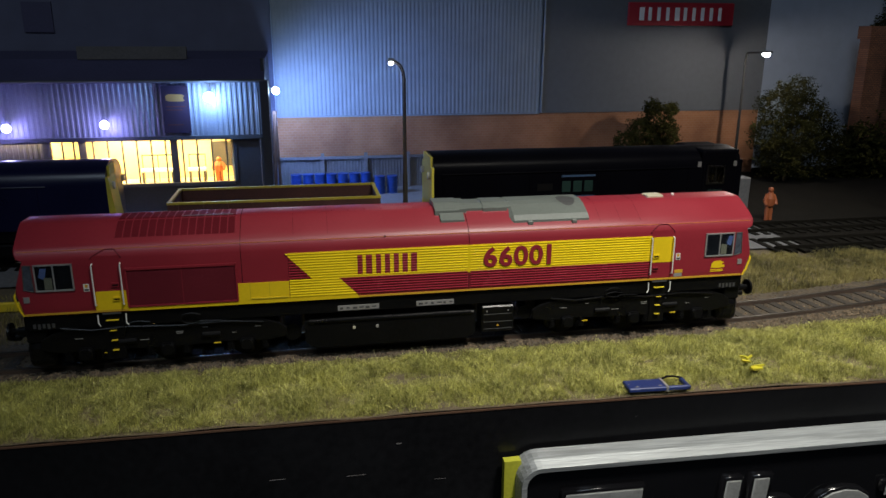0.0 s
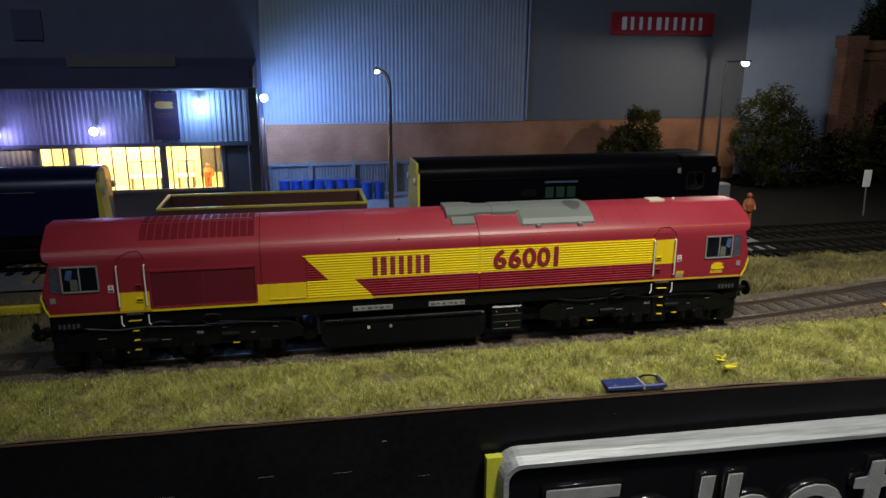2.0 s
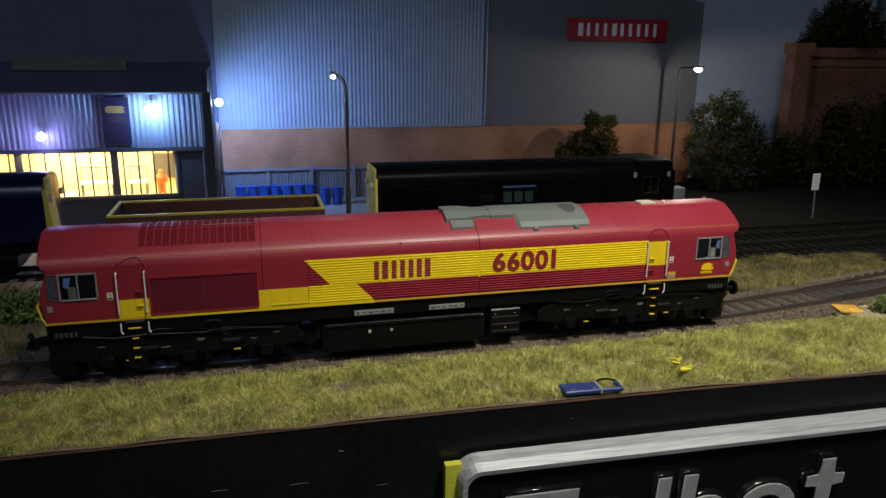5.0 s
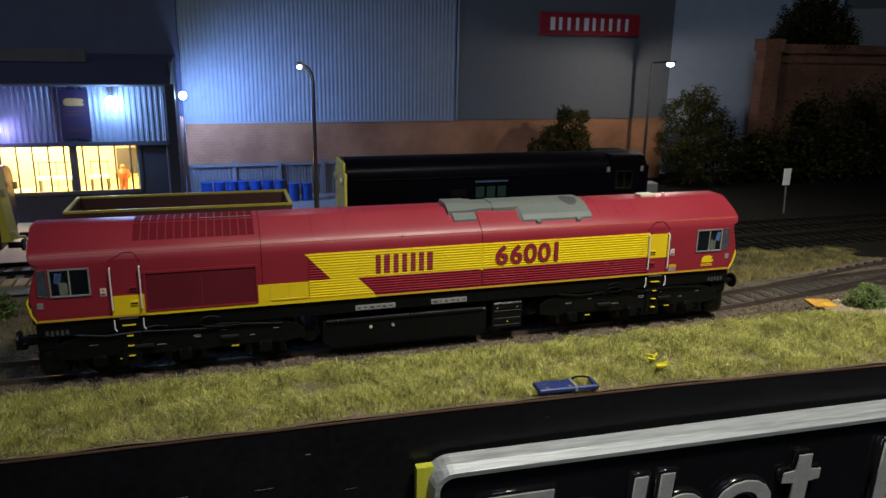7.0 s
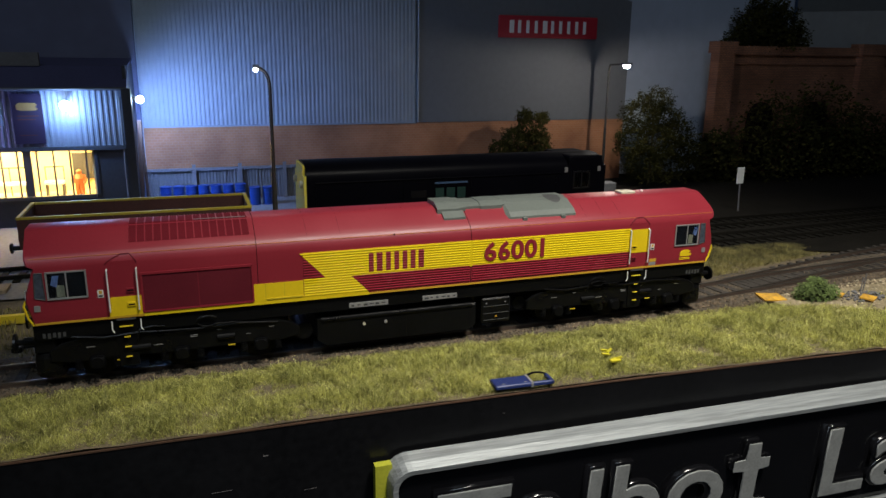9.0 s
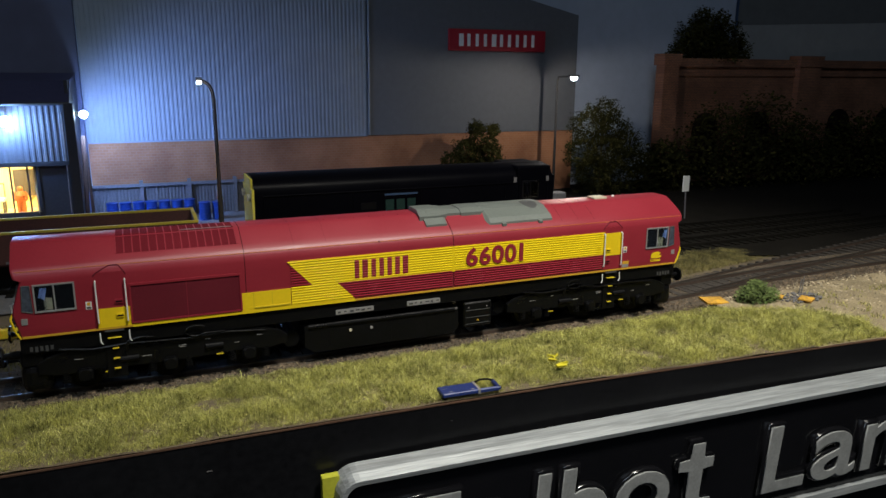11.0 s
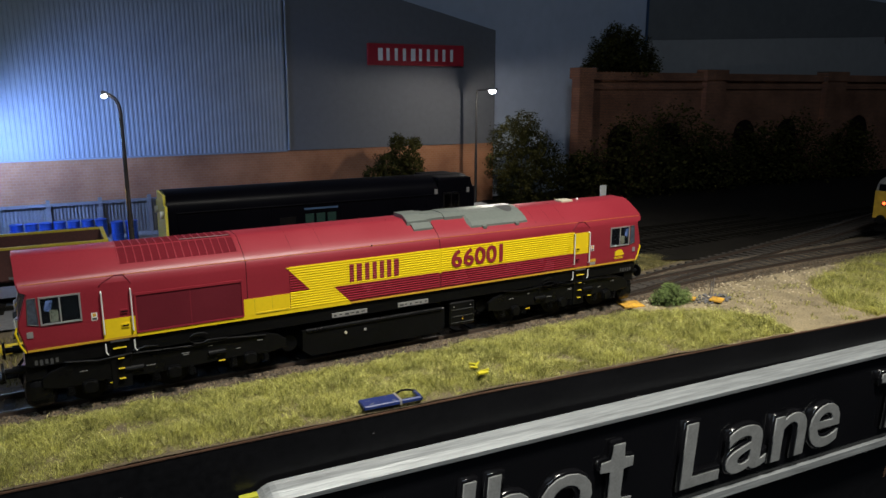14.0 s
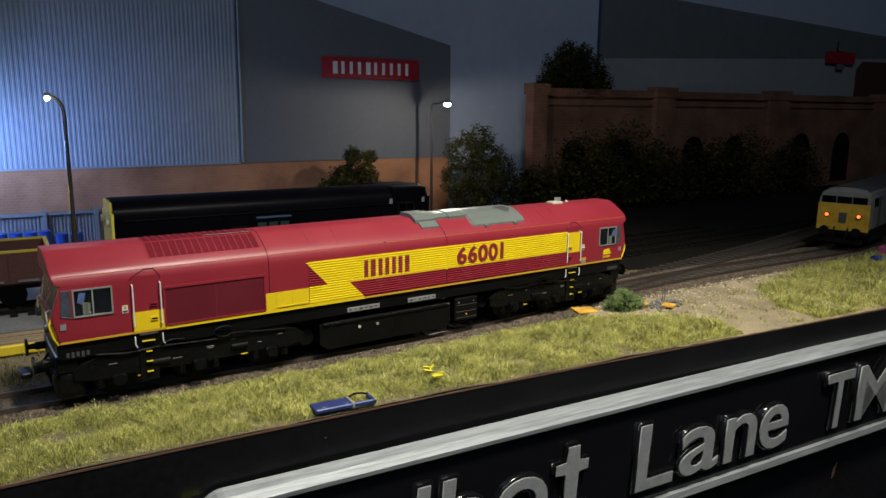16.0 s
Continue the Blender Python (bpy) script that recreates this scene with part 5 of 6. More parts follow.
    if mark:
        bm = bm_new()
        for k in range(3):
            x = 74.5 + k * 6.6
            box(bm, x, x + 5.0, -17.5, -17.1, 29.4, 35.6)
        part("operator_mark", bm, GREEN_MARK, bd, "green bars of an operator's mark")
        bm = bm_new()
        box(bm, 74, 94, -17.5, -17.1, 38.0, 39.0)
        box(bm, 74, 94, -17.5, -17.1, 26.4, 27.2)
        part("mark_line", bm, BLUE_MARK, bd)
        bm = bm_new()
        box(bm, 60, 69, -17.4, -17.1, 30.5, 34.5)
        part("small_crest", bm, UNDER_HI, bd)
    bm = bm_new()
    box(bm, 2, length - 2, -16, 16, 13, 19)
    part("frame", bm, UNDER, th)
    for c in (length * 0.22, length * 0.78):
        bm = bm_new()
        rbox(bm, c - 24, c + 24, -15.5, 15.5, 5, 12, 1.0, 1)
        part("bogie", bm, UNDER, th)
        wheels_under(th, (c - 16, c + 16), 0, 6.5)
    return th


hood_loco((22.4, 138, 0), 185.0, 1, "black model diesel locomotive with a yellow end parked in the yard", True, BLACK_GLOSS)
hood_loco((-329.0, 138, 0), 186.0, -1, "dark navy model diesel locomotive with a yellow end beside the depot", False, NAVY_GLOSS)


def open_wagon():
    th = thing("open_wagon", "empty oxide-red open wagon with a yellow rim in the yard", "wagon", (-61, 144, 0))
    L, W = 55.5, 20.0
    for name, b in (("side", (-L, L, -W, -W + 1.2)), ("side", (-L, L, W - 1.2, W)), ("end", (-L, -L + 1.4, -W + 1.2, W - 1.2)), ("end", (L - 1.4, L, -W + 1.2, W - 1.2))):
        bm = bm_new()
        box(bm, *b, 14.0, 29.0)
        part(name, bm, WAGON_RED, th)
    for b in ((-L - 0.2, L + 0.2, -W - 0.2, -W + 1.3), (-L - 0.2, L + 0.2, W - 1.3, W + 0.2), (-L - 0.2, -L + 1.5, -W + 1.3, W - 1.3), (L - 1.5, L + 0.2, -W + 1.3, W - 1.3)):
        bm = bm_new()
        box(bm, *b, 29.05, 30.2)
        part("rim", bm, WAGON_YEL, th, "yellow top rim")
    bm = bm_new()
    box(bm, -L + 1, L - 1, -W + 1, W - 1, 13.0, 14.4)
    part("floor", bm, WAGON_RED, th)
    for i in range(9):
        x = -L + 5 + i * 12.6
        bm = bm_new()
        box(bm, x - 0.6, x + 0.6, -W - 0.6, -W - 0.05, 14, 29)
        part("rib", bm, WAGON_RED, th)
    for i in range(7):
        bm = bm_new()
        box(bm, -L + 6 + i * 15, -L + 15 + i * 15, -W - 0.7, -W - 0.55, 14.6, 15.8)
        part("white_mark", bm, FENCE, th)
    bm = bm_new()
    box(bm, -L + 2, L - 2, -12, 12, 9.5, 13.0)
    part("underframe", bm, UNDER, th)
    wheels_under(th, (-38, 38), 0, 6.2)
    for s in (-1, 1):
        for y in (-11, 11):
            bm = bm_new()
            rod(bm, (s * L, y, 13), (s * (L + 5), y, 13), 1.2, 8)
            rod(bm, (s * (L + 5), y, 13), (s * (L + 6), y, 13), 2.6, 12)
            part("buffer", bm, UNDER, th)


open_wagon()


def grey_loco():
    th = thing("diesel_locomotive", "grey model diesel locomotive with a yellow front and red tail lights", "locomotive", (500, 24, 0), 16.0)
    bm = bm_new()
    prof = [(17.8, 16), (18.0, 30), (17.6, 38), (16.2, 41.4), (12, 44.0), (5, 45.2)]
    ring = lambda x, k, drop: [bm.verts.new((x, -y * k, z - drop * max(0, z - 30) / 20)) for y, z in prof] + [bm.verts.new((x, y * k, z - drop * max(0, z - 30) / 20)) for y, z in prof[::-1]]
    rs = [ring(0, 0.95, 4), ring(5, 1.0, 0.6), ring(10, 1, 0), ring(240, 1, 0)]
    for a, b in zip(rs, rs[1:]):
        for i in range(len(a)):
            j = (i + 1) % len(a)
            bm.faces.new((a[i], a[j], b[j], b[i]))
    bm.faces.new(rs[0][::-1])
    bm.faces.new(rs[-1])
    bd = part("body", bm, RAIL_GREY, th, "grey weathered body")
    bm = bm_new()
    slab(bm, [(-0.6, 14), (1.5, 14), (1.5, 33.5), (-0.6, 33.5)], -17.2, 17.2)
    part("front_panel", bm, FRONT_YEL, th, "dirty yellow front panel")
    bm = bm_new()
    slab(bm, [(-0.5, 33.8), (0.6, 33.8), (0.6, 38.6), (-0.5, 38.6)], -15.0, 15.0)
    ws = part("windscreen", bm, BLACK_GLOSS, th, "dark windscreen")
    for y in (-5.2, 5.2):
        bm = bm_new()
        box(bm, -0.8, 0.6, y - 0.5, y + 0.5, 33.6, 38.8)
        part("pillar", bm, DARKGREY, ws)
    bm = bm_new()
    box(bm, 8, 17, -18.3, -17.6, 32, 38)
    part("side_window", bm, BLACK_GLOSS, bd)
    bm = bm_new()
    box(bm, 20, 26, -18.2, -17.6, 17, 38.5)
    part("side_door", bm, DARKGREY, bd)
    for y in (-10.5, 10.5):
        bm = bm_new()
        rod(bm, (-0.4, y, 25), (-1.6, y, 25), 1.7, 12)
        part("lamp_housing", bm, DARKGREY, th)
        bm = bm_new()
        rod(bm, (-1.5, y, 25), (-1.9, y, 25), 1.1, 12)
        part("tail_light", bm, LED_RED, th, "glowing red tail light")
        bm = bm_new()
        rod(bm, (0, y, 14), (-5, y, 14), 1.5, 10)
        rod(bm, (-5, y, 14), (-6, y, 14), 3.2, 14)
        part("buffer", bm, UNDER, th)
    bm = bm_new()
    roofp = [(-16.6, 40.8), (-12.2, 44.2), (-5, 45.5), (5, 45.5), (12.2, 44.2), (16.6, 40.8)]
    ra = [bm.verts.new((6, y, z)) for y, z in roofp]
    rb = [bm.verts.new((239, y, z)) for y, z in roofp]
    for i in range(5):
        bm.faces.new((ra[i], rb[i], rb[i + 1], ra[i + 1]))
    part("roof_sheet", bm, DARKGREY, bd, "dark grey weathered roof")
    bm = bm_new()
    box(bm, -1.2, -0.4, -2.5, 2.5, 20, 27)
    part("code_box", bm, DARKGREY, th)
    bm = bm_new()
    box(bm, 0, 240, -16, 16, 11, 16)
    part("frame", bm, UNDER, th)
    bm = bm_new()
    bent(bm, [(-0.6, -4, 16), (-3, -4, 12), (-3, -3, 7)], 0.6, 6)
    bent(bm, [(-0.6, 5, 16), (-3, 5, 12), (-3, 4, 7)], 0.6, 6)
    box(bm, -3, 0, -14, 14, 5, 8)
    part("coupling", bm, UNDER, th)
    for c in (45, 195):
        bm = bm_new()
        rbox(bm, c - 30, c + 30, -15.5, 15.5, 4, 11, 1.0, 1)
        part("bogie", bm, UNDER, th)
        wheels_under(th, (c - 24, c, c + 24), 0, 7)


grey_loco()


# ---- the depot ----
depot = thing("depot_building", "blue-grey corrugated depot with a long lit window and floodlights", "building", (0, 0, 0))
DY = 255.0


def ribbed(bm, x0, x1, y, z0, z1, pitch, depth):
    n = int((x1 - x0) / pitch)
    pts = []
    for i in range(n):
        a = x0 + i * pitch
        pts += [(a, y), (a + pitch * 0.35, y), (a + pitch * 0.5, y - depth), (a + pitch * 0.85, y - depth)]
    pts.append((x1, y))
    vs = [(bm.verts.new((x, yy, z0)), bm.verts.new((x, yy, z1))) for x, yy in pts]
    for a, b in zip(vs, vs[1:]):
        bm.faces.new((a[0], b[0], b[1], a[1]))


bm = bm_new()
ribbed(bm, -330, -73, DY, 49, 86.5, 3.4, 0.5)
part("sheeting", bm, DEPOT_CLAD, depot, "blue-grey corrugated sheeting")
bm = bm_new()
box(bm, -330, -70, DY + 0.1, DY + 2.0, 48, 87)
box(bm, -330, -70, DY, DY + 2.0, -3, 17.2)
box(bm, -92, -70, DY, DY + 2.0, 17.2, 48)
box(bm, -330, -212, DY, DY + 2.0, 17.2, 48)
box(bm, -72, -70, DY, 330, -3, 100)
part("wall", bm, DEPOT_DARK, depot)
bm = bm_new()
box(bm, -72.8, -67.4, 242.5, DY - 0.1, -3, 86)
part("corner_post", bm, DEPOT_DARK, depot, "dark boxed corner post")
bm = bm_new()
ribbed(bm, -330, -212, DY - 0.2, 18, 46.4, 3.4, 0.9)
part("sheeting", bm, DEPOT_DARK, depot, "dark corrugated sheeting below the windows")
bm = bm_new()
box(bm, -330, -69, DY - 2.4, DY - 0.2, 46.6, 49.2)
part("window_lintel", bm, DEPOT_DARK, depot)
bm = bm_new()
box(bm, -330, -94, DY - 2.6, DY + 0.5, 15.4, 17.6)
part("window_sill", bm, DARKGREY, depot)
bm = bm_new()
v = [bm.verts.new(c) for c in ((-335, DY - 9, 86.5), (-69.5, DY - 9, 86.5), (-69.5, DY + 14, 99.5), (-335, DY + 14, 99.5), (-335, 330, 104), (-69.5, 330, 104))]
w = [bm.verts.new((q.co.x, q.co.y, q.co.z - 1.8)) for q in v]
for idx in ((0, 1, 2, 3), (3, 2, 5, 4)):
    bm.faces.new([v[i] for i in idx])
    bm.faces.new([w[i] for i in idx[::-1]])
for a, b in ((0, 1), (1, 2), (2, 5), (5, 4), (4, 3), (3, 0)):
    bm.faces.new((v[a], w[a], w[b], v[b]))
roof = part("roof", bm, ROOF_DARK, depot, "dark sloping sheet roof")
bm = bm_new()
box(bm, -190, -121, DY + 12, DY + 16, 99.2, 107.5)
part("ridge_strip", bm, FENCE, roof, "pale strip on the roof")
bm = bm_new()
rod(bm, (-335, DY - 9.6, 85.9), (-69.5, DY - 9.6, 85.9), 1.0, 8)
part("gutter", bm, DARKGREY, roof)
for x in (-211, -190.5, -132.5, -92.5, -262, -300):
    bm = bm_new()
    w_ = 2.2 if x in (-132.5, -190.5) else 1.0
    box(bm, x - w_, x + w_, DY - 1.0, DY + 1.6, 17.5, 47)
    part("window_post", bm, DEPOT_DARK, depot)
for x in [-184 + 9.2 * i for i in range(6)] + [-127 + 9.6 * i for i in range(4)] + [-203, -196]:
    bm = bm_new()
    box(bm, x - 0.5, x + 0.5, DY - 0.4, DY + 0.6, 17.6, 47)
    part("glazing_bar", bm, DEPOT_DARK, depot)
bm = bm_new()
rod(bm, (-75, DY - 1.6, -2), (-75, DY - 1.6, 80), 0.6, 8)
part("drain_pipe", bm, FENCE, depot)
room = bm_new()
for b in ((-330, -72, 296, 298, -3, 60), (-330, -72, DY + 3, 298, 12, 13.5), (-330, -72, DY + 2.2, 298, 47.5, 48.6), (-95, -93, DY + 2, 298, 12, 48), (-332, -330, DY, 298, 0, 60)):
    box(room, *b)
part("room_lining", room, WARM_WALL, depot, "cream inner walls of the lit room")
for x in (-290, -225, -172, -118):
    bm = bm_new()
    box(bm, x - 18, x + 18, 272, 275, 46.4, 47.3)
    part("ceiling_tube", bm, LED_WARM, depot, "glowing warm ceiling tube")
lamp("room_lamp", "AREA", (-0.165, 0.272, 0.0455), 0.125, (1.0, 0.76, 0.36), 0.05, (-0.165, 0.272, 0.0))
lamp("room_lamp", "AREA", (-0.118, 0.272, 0.0455), 0.065, (1.0, 0.76, 0.36), 0.03, (-0.118, 0.272, 0.0))
lamp("room_lamp", "AREA", (-0.24, 0.272, 0.0455), 0.125, (1.0, 0.76, 0.36), 0.05, (-0.24, 0.272, 0.0))
for x0, x1 in ((-160, -138), (-128, -116)):
    b_ = thing("bench", "pale bench inside the lit depot room", "bench", (0, 0, 0))
    bm = bm_new()
    box(bm, x0, x1, 276, 282, 21.5, 23.4)
    part("seat", bm, WHITE, b_)
    bm = bm_new()
    box(bm, x0, x1, 282, 282.7, 32.2, 33)
    for x in (x0 + 0.4, (x0 + x1) / 2, x1 - 0.4):
        box(bm, x - 0.35, x + 0.35, 282.1, 282.6, 13.5, 32.2)
    part("back_frame", bm, DARKGREY, b_)
    for x in (x0 + 1, x1 - 1):
        bm = bm_new()
        box(bm, x - 0.6, x + 0.6, 276.5, 282, 13.5, 21.5)
        part("leg", bm, DARKGREY, b_)
bm = bm_new()
box(bm, -112, -96, 293.5, 296, 22, 40)
tagged(linked("notice_board", bm, DARKGREY), "dark board on the wall of the depot room", "board")


def doll(place, label, h=23.0, lean=0.0):
    bm = bm_new()
    rod(bm, (-1.3, 0, 0), (-1.2, 0, h * 0.46), 1.3, 8, 1.6)
    rod(bm, (1.5, 0, 0), (1.2, 0, h * 0.46), 1.3, 8, 1.6)
    rod(bm, (0, 0, h * 0.44), (0.2, 0, h * 0.66), 2.8, 10, 3.3)
    rod(bm, (0.2, 0, h * 0.66), (0.2, 0, h * 0.84), 3.3, 10, 1.8)
    for k in (-1, 1):
        bent(bm, [(k * 2.4, 0, h * 0.78), (k * 4.0, -0.6, h * 0.6), (k * 3.4, -2.0, h * 0.48)], 1.1, 6)
    ball(bm, (0.2, 0, h * 0.92), 1.8, 2)
    ob = linked("figurine", bm, ORANGE_FIG)
    ob.matrix_basis = pose(*(c * MM for c in place), 0, lean, 0)
    return tagged(ob, label, "figurine")


doll((-107, 279, 13.5), "plain orange figurine inside the lit depot room", 17)
doll((254, 158, -2), "plain orange figurine standing in the dark yard", 22)

sign = thing("depot_sign", "dark purple sign board with a gold shape on the depot wall", "sign", (-128.5, DY - 2.2, 51.5))
bm = bm_new()
box(bm, -8.6, 8.6, 0, 1.2, 0, 31)
part("board", bm, PURPLE, sign)
bm = bm_new()
slab(bm, [(-6, 21.6), (-4, 20.8), (4.6, 20.8), (6, 21.6), (4.6, 23), (6, 24.4), (4.4, 25.4), (-4.2, 25.6), (-6.2, 24.2)], -0.3, 0.1)
part("gold_shape", bm, GOLD_SIGN, sign)
for z in (17.0, 14.8, 5.0):
    bm = bm_new()
    box(bm, -6, 6 - (z < 15) * 2, -0.2, 0.1, z, z + 0.8)
    part("bar", bm, WAGON_RED, sign)


def flood(place, color_mat, color, watts, r, side=False):
    th = thing("floodlight", "small glowing floodlight on the depot wall", "lamp", place, group="depot floodlights")
    bm = bm_new()
    if side:
        rod(bm, (-7, 2, 0), (-2, 0, -0.4), 0.5, 6)
        rbox(bm, -5.2, -2.4, -1.2, 1.2, -1.6, 1.4, 0.3, 1)
    else:
        rod(bm, (0, 7, 2), (0, 1, 0.8), 0.5, 6)
        rbox(bm, -1.8, 1.8, -0.6, 1.6, 0.2, 2.4, 0.3, 1)
    part("bracket", bm, DARKGREY, th)
    bm = bm_new()
    ball(bm, (0, -1.0, -0.6), r, 2)
    ob = part("bulb", bm, color_mat, th, "glowing bulb")
    ob.visible_shadow = False
    at = (place[0] * MM, (place[1] - 4.5) * MM, (place[2] - 3) * MM)
    if side:
        lamp("flood_light", "SPOT", at, watts, color, 0.002, (at[0] + 0.06, at[1] + 0.06, at[2] - 0.05), 170, 1.0)
    else:
        lamp("flood_light", "POINT", at, watts, color, 0.002)


flood((-173, DY - 8, 59), LED_VIOLET, (0.30, 0.27, 1.0), 0.034, 2.7)
flood((-232, DY - 8, 57.5), LED_VIOLET, (0.30, 0.27, 1.0), 0.034, 2.7)
flood((-106, DY - 8, 76), LED_COOL, (0.20, 0.42, 1.0), 0.11, 3.2)
flood((-63.5, 272, 78.2), LED_COOL, (0.24, 0.42, 1.0), 0.78, 2.6, True)
for a, b, r in (((-68.0, 274, -3), (-65.4, 277, 63), 1.6), ((-63.6, 278, -3), (-65.0, 278, 52), 1.2)):
    bm = bm_new()
    rod(bm, a, b, r, 6)
    tagged(linked("timber_prop", bm, EDGE_WOOD), "pale timber prop leaning at the depot corner", "timber")

# ---- the factory, the backscene and the viaduct ----
factory = thing("factory_building", "grey clad factory with a brick base and a sloping gable", "building", (0, 0, 0))
bm = bm_new()
ribbed(bm, -66, 149, 330, 53.8, 205, 3.25, 0.3)
part("ribbed_cladding", bm, CLADDING, factory, "pale grey ribbed cladding")
bm = bm_new()
slab(bm, [(151, 53.6), (351.5, 53.6), (351.5, 157.5), (218, 188), (151, 205)], 329.6, 334)
part("gable", bm, FLAT_GREY, factory, "plain grey gable wall")
bm = bm_new()
slab(bm, [(-66, -4), (351.5, -4), (351.5, 53.5), (-66, 53.5)], 330.6, 334)
part("brick_base", bm, FACTORY_BRICK, factory, "faded brick base wall")
bm = bm_new()
rod(bm, (150.3, 329.2, 54), (151.3, 329.2, 205), 0.9, 8)
part("down_pipe", bm, CLADDING, factory)
bm = bm_new()
box(bm, -66, 149, 329.2, 330.4, 53.0, 54.2)
part("cladding_trim", bm, CLADDING, factory)
board = thing("shop_sign", "red shop sign with plain white bars high on the factory wall", "sign", (268.8, 327, 133.4))
bm = bm_new()
rbox(bm, -47.5, 47.5, 0, 2.4, -9.2, 9.2, 0.8, 2)
b_ = part("board", bm, RED_SIGN, board)
for i in range(10):
    bm = bm_new()
    x = -38.5 + i * 7.85
    box(bm, x + 0.8, x + (5.0 if i in (0, 4) else 3.6), -0.35, 0.1, -5.2, 5.2)
    part("white_bar", bm, WHITE, b_)
fence = thing("yard_fence", "grey corrugated yard fence with posts and a top rail", "fence", (0, 0, 0))
bm = bm_new()
ribbed(bm, -66, 150, 318, -4, 21.5, 2.4, 0.7)
part("sheet", bm, FENCE, fence)
bm = bm_new()
box(bm, -66, 150, 315.8, 317.2, 21.2, 23.4)
part("top_rail", bm, FENCE, fence)
for x in (-32, 2, 36, 70, 104, 138):
    bm = bm_new()
    box(bm, x - 1.3, x + 1.3, 314.6, 316.6, -4, 26)
    part("post", bm, FENCE, fence)


def drum(x, y):
    th = thing("oil_drum", "blue steel oil drum by the yard fence", "drum", (x, y, -2.2), group="drums by the fence")
    bm = bm_new()
    rod(bm, (0, 0, 0), (0, 0, 13.2), 4.0, 18)
    part("shell", bm, BARREL, th)
    for z in (0.3, 4.4, 8.8, 13.0):
        bm = bm_new()
        rod(bm, (0, 0, z - 0.35), (0, 0, z + 0.35), 4.3, 18)
        part("hoop", bm, BARREL, th)
    return th


first = drum(-53, 309)
for x in (-44, -35, -26, -17, -8, 1, 10.5, 20):
    copy_thing(first, pose(x * MM, (309 if x < 5 else 292) * MM, -2.2 * MM))

sky = bm_new()
box(sky, -760, 1400, 356, 360, -10, 330)
setting("backdrop", sky, SKY_BOARD, "pale blue-grey painted backscene board", "backdrop")
bm = bm_new()
box(bm, -700, -67, 333, 337, -4, 330)
setting("wall_dark", bm, DARK_BOARD, "dark blue-grey wall rising behind the depot", "wall")
bm = bm_new()
box(bm, -241, -221, 331.4, 332.8, 117, 138)
tagged(linked("wall_vent", bm, ROOF_DARK), "small dark vent on the wall above the depot", "vent")
bm = bm_new()
slab(bm, [(560, 100), (1350, 100), (1350, 187), (560, 156)], 353.5, 355.5)
setting("wall_painted", bm, PAINTED, "pale grey lower wall of a warehouse painted on the backscene", "backdrop")
bm = bm_new()
slab(bm, [(560, 156.1), (1350, 187.1), (1350, 205), (1100, 212), (560, 232)], 353.3, 355.5)
setting("wall_painted_upper", bm, PAINTED_DARK, "dim grey upper wall of a painted warehouse", "backdrop")
bm = bm_new()
slab(bm, [(1063, 100), (1350, 100), (1350, 178), (1076, 172), (1063, 160)], 350.5, 352.5)
setting("wall_painted_shed", bm, WAGON_RED, "dark red shed painted on the backscene", "backdrop")
bm = bm_new()
box(bm, 558, 561, 352.8, 353.4, 100, 330)
setting("trim_blue", bm, BLUE_MARK, "dark blue board joint on the backscene", "trim")
far = thing("far_sign", "small red and white sign on the painted warehouse", "sign", (1016, 348, 175))
bm = bm_new()
box(bm, -34, 34, 0, 1.5, -8, 8)
part("board", bm, RED_SIGN, far)
bm = bm_new()
box(bm, -10, 10, -0.6, -0.1, 9, 26)
box(bm, -10, 8, -0.6, -0.1, -16, -9)
part("white_square", bm, FENCE, far)

via = thing("viaduct_wall", "dark red brick viaduct wall with pilasters and blind arches", "wall", (0, 0, 0))


def arch_hole(cx, w, z_spring):
    pts = [(cx - w, 4)]
    for i in range(13):
        a = math.pi - math.pi * i / 12
        pts.append((cx + w * math.cos(a), z_spring + w * math.sin(a)))
    pts.append((cx + w, 4))
    return pts


bm = bm_new()
box(bm, 447, 1350, 326, 332, -4, 118)
part("brick_face", bm, VIADUCT_BRICK, via, "sooty red brick face")
bm = bm_new()
box(bm, 446, 1349, 322.5, 333, 113, 121)
box(bm, 446.5, 1349, 324.0, 332.5, 104, 107)
part("coping", bm, VIADUCT_BRICK, via, "projecting brick coping")
for x, w in ((453, 9), (635, 15), (845, 19), (1090, 19)):
    bm = bm_new()
    box(bm, x - w, x + w, 319, 331.5, -4, 114)
    box(bm, x - w - 1.6, x + w + 1.6, 317.5, 333.5, 114, 125)
    part("pilaster", bm, VIADUCT_BRICK, via, "brick pilaster")
for cx, w in ((505, 16), (575, 16), (692, 17), (766, 17), (905, 19), (1000, 19)):
    bm = bm_new()
    slab(bm, arch_hole(cx, w, 52), 324.6, 326.2)
    part("arch_recess", bm, DARK_SLOT, via, "dark blind arch")
    bm = bm_new()
    for i in range(15):
        a = math.pi * i / 14
        b = Matrix.Translation((cx + (w + 2.4) * math.cos(a), 324.0, 52 + (w + 2.4) * math.sin(a))) @ Matrix.Rotation(-a + math.pi / 2, 4, "Y")
        box(bm, -2.2, 2.2, 0.9, 2.0, -2.2, 2.2, b)
    part("arch_ring", bm, VIADUCT_BRICK, via, "ring of arch bricks")


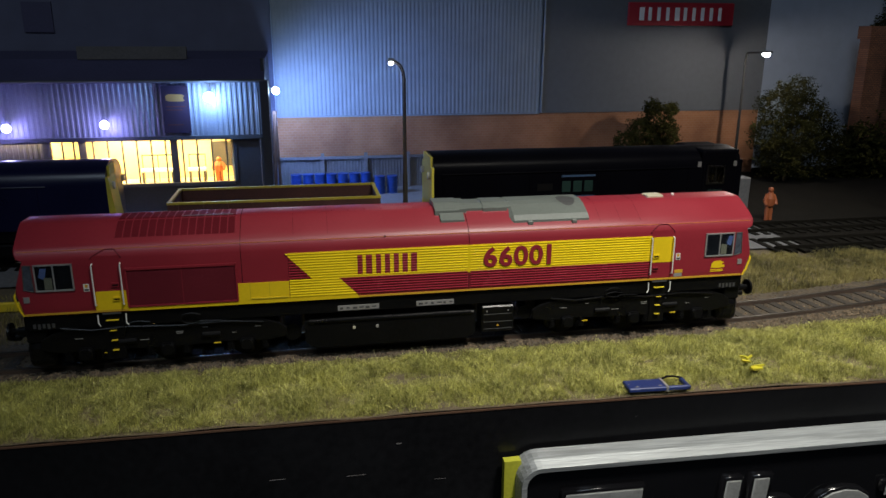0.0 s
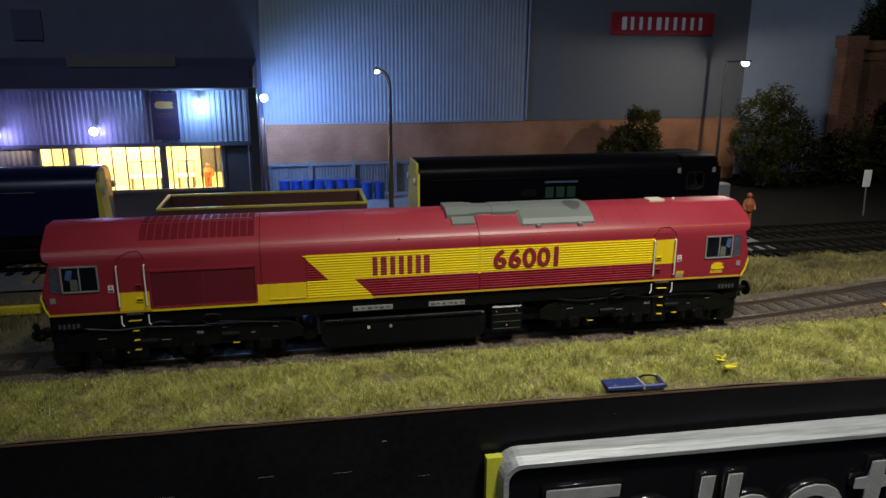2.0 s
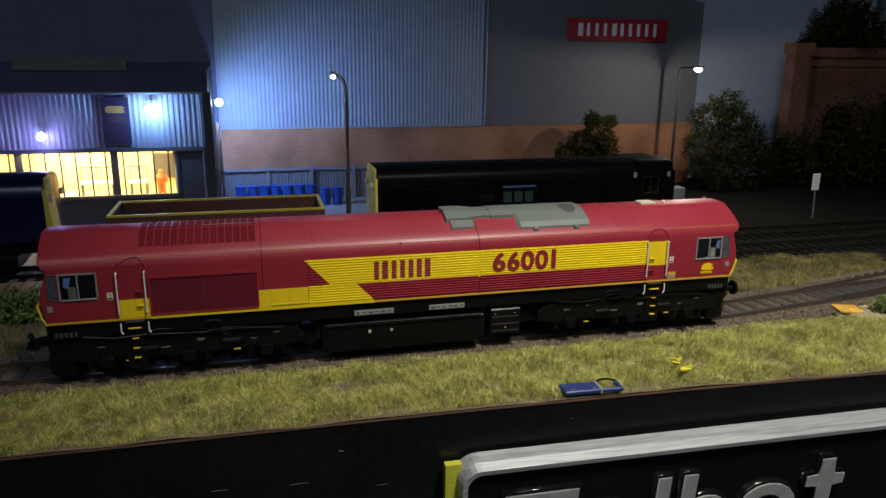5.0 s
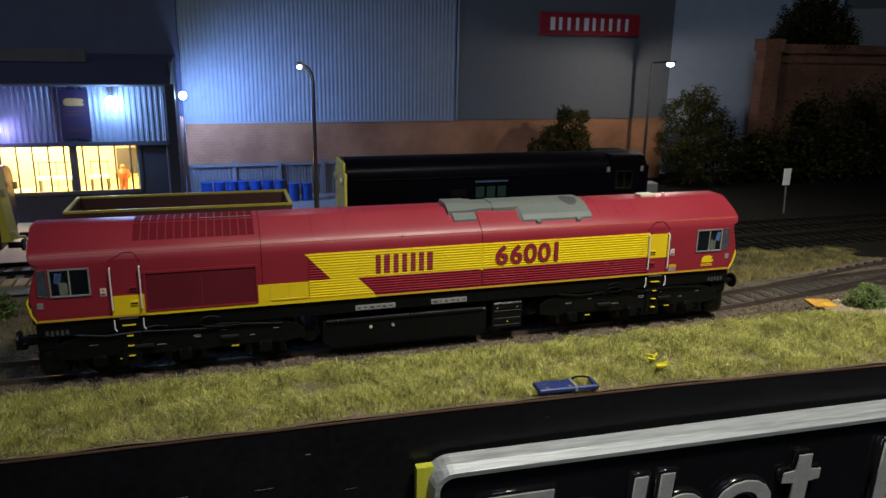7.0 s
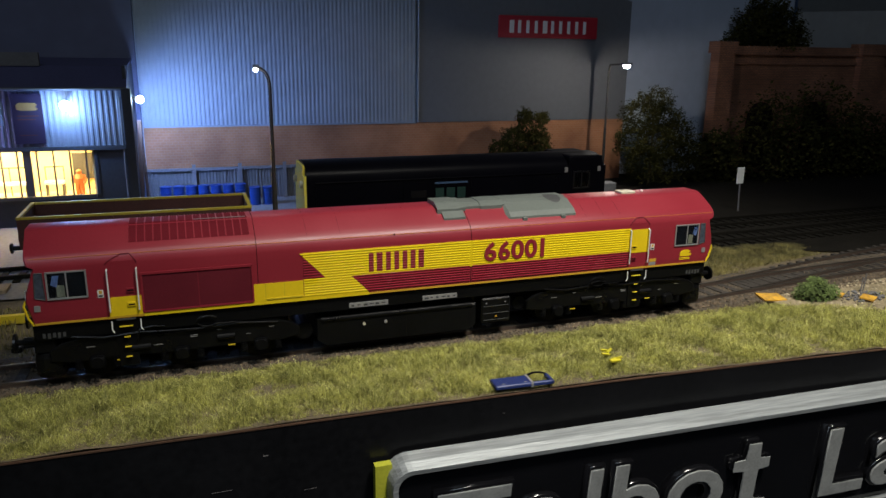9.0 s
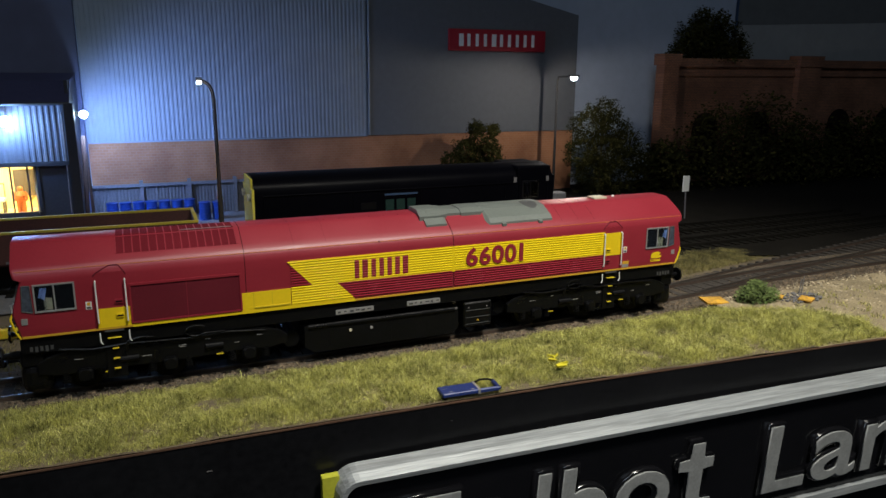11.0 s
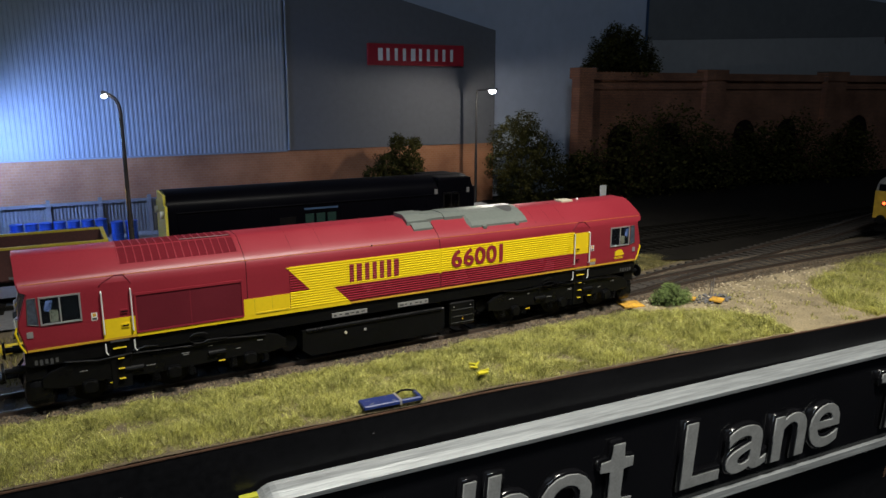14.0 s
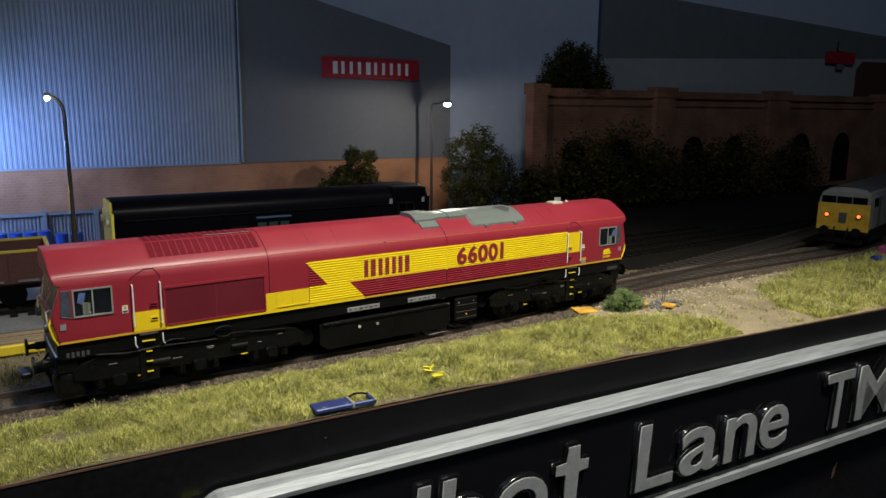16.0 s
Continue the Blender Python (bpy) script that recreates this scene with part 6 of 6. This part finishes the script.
# ---- street lamps, sign post and loose things ----
def street_lamp(base, height, arm, label, watts, big, tint, wide):
    """A post with an arm that reaches (x, y) from its top, and a flat lantern over the bulb."""
    th = thing("street_lamp", label, "lamp", base, group="street lamps")
    ax, ay = arm
    ln = math.hypot(ax, ay)
    ux, uy = ax / ln, ay / ln
    bm = bm_new()
    rod(bm, (0, 0, 0), (0, 0, height * 0.5), 1.35, 12, 1.15)
    rod(bm, (0, 0, height * 0.5), (0, 0, height - 8), 0.95, 12, 0.8)
    bent(bm, [(0, 0, height - 8), (ux * 0.4, uy * 0.4, height - 5), (ux * 1.6, uy * 1.6, height - 2.4), (ux * 3.4, uy * 3.4, height - 1.0), (ax, ay, height)], 0.75, 8)
    part("post", bm, POLE_STEEL, th, "steel lamp post with a curved top")
    bm = bm_new()
    rbox(bm, ax - wide, ax + wide, ay - wide, ay + wide, height - 0.5, height + 0.9, 0.3, 2)
    part("lantern", bm, DARKGREY, th)
    bm = bm_new()
    ball(bm, (ax, ay - 0.6, height - 1.4), big, 2, (1.1, 0.9, 0.8))
    ob = part("bulb", bm, LED_WHITE, th, "glowing white bulb")
    ob.visible_shadow = False
    lamp("street_light", "POINT", ((base[0] + ax) * MM, (base[1] + ay) * MM, (base[2] + height - 0.85) * MM), watts, tint, 0.0006)


street_lamp((2.0, 77, -3), 106.0, (-6.0, -0.5), "tall steel street lamp with a small glowing head", 0.010, 1.0, (0.80, 0.88, 1.0), 1.3)
street_lamp((304, 283, -3), 107.0, (-11.0, -43.0), "tall street lamp with a long arm and a bright glowing head", 0.21, 2.7, (1.0, 0.92, 0.82), 3.4)
post = thing("sign_post", "thin post with a small white sign board", "sign", (355, 170, -3))
bm = bm_new()
rod(bm, (0, 0, 0), (-1.5, 0, 28), 0.6, 8)
part("post", bm, FENCE, post)
bm = bm_new()
box(bm, -5.0, 0.8, -1.2, -0.4, 22, 34)
part("board", bm, WHITE, post, "small white sign board")
bm = bm_new()
rbox(bm, 240, 264, 196, 206, -3, 19, 0.6, 1)
tagged(linked("relay_cabinet", bm, CONCRETE), "grey lineside equipment cabinet", "cabinet")
for x0, x1 in ((-330, -158), (-118, -6)):
    bm = bm_new()
    rbox(bm, x0, x1, 60, 62.4, -2.5, 1.6, 0.4, 1)
    tagged(linked("yellow_beam", bm, YELLOW_BEAM), "long yellow painted beam lying between the tracks", "beam")
stack = thing("plank_stack", "pale planks stacked between the tracks", "planks", (-24, 76, -2.6))
for i in range(9):
    bm = bm_new()
    box(bm, -16 + random.uniform(-2, 2), 14 + random.uniform(-2, 2), -9 + i * 2.1, -7.2 + i * 2.1, 0, 2.2 + random.uniform(0, 1.2))
    part("plank", bm, TIMBER, stack)
walkway = thing("plank_walkway", "pale plank walkway beside the yard track", "planks", (-150, 112, -2.2))
for i in range(10):
    bm = bm_new()
    box(bm, -30 + i * 6, -25.2 + i * 6, -6, 6, 0, 1.6)
    part("plank", bm, TIMBER, walkway)

bm = bm_new()
rod(bm, (484, -9, 0.2), (490, -11, 0.2), 2.2, 14)
tagged(linked("oil_drum", bm, BARREL), "blue drum lying in the corner grass", "drum")
bm = bm_new()
rbox(bm, 512, 519, -1, 3, -2.4, 4.5, 0.8, 2)
tagged(linked("pink_sack", bm, mat("pink_cloth", (0.40, 0.06, 0.20), 0.8)), "small pink sack beside the far track", "sack")

# ---- the dark hall round the layout ----
HX0, HX1, HY0, HY1, HZ0, HZ1 = -1000, 1600, -1250, 700, -420, 1750
bm = bm_new()
box(bm, HX0, HX1, HY0, HY1, HZ0 - 10, HZ0)
setting("floor", bm, ROOM_DARK, "dark hall floor", "floor")
for nm, b in (("wall_south", (HX0, HX1, HY0 - 20, HY0)), ("wall_north", (HX0, HX1, HY1, HY1 + 20)), ("wall_west", (HX0 - 20, HX0, HY0, HY1)), ("wall_east", (HX1, HX1 + 20, HY0, HY1))):
    bm = bm_new()
    box(bm, *b, HZ0, HZ1)
    setting(nm, bm, ROOM_DARK, "dark plain hall wall", "wall")
bm = bm_new()
box(bm, HX0, HX1, HY0, HY1, HZ1, HZ1 + 20)
setting("ceiling", bm, ROOM_DARK, "dark hall ceiling", "ceiling")


# ---- what moves ----
RUN = [(0.0, -7.83), (0.5, -5.49), (1.0, -2.9), (1.5, -0.2), (2.0, 2.6), (2.5, 5.25), (3.0, 7.94), (3.5, 10.65), (4.0, 13.45), (5.2, 20.4), (6.5, 28.24), (7.0, 31.45), (7.5, 34.65), (8.0, 37.95), (8.5, 41.3),
       (9.0, 44.75), (10.2, 53.7), (11.5, 64.29), (12.0, 69.1), (12.5, 74.2), (13.0, 79.45), (13.5, 84.95), (14.0, 90.8), (14.5, 97.0), (15.0, 103.6), (15.5, 110.55), (16.0, 117.53)]


def rail_y(x):
    return float(np.interp(x, [p[0] for p in MAIN], [p[1] for p in MAIN]))


def motions():
    rows = []
    for t, s in RUN:
        front, rear = rail_y(s + 87), rail_y(s - 87)
        rows.append((t, pose(s * MM, (front + rear) / 2 * MM, 0, 0, 0, math.degrees(math.atan2(front - rear, 174)))))
    walk(loco, rows)
    for wh, ax in WHEELS:
        walk(wh, [(t, pose(ax * MM, 0, 7 * MM, 0, math.degrees((s - RUN[0][1]) / 7.0), 0)) for t, s in RUN])


motions()
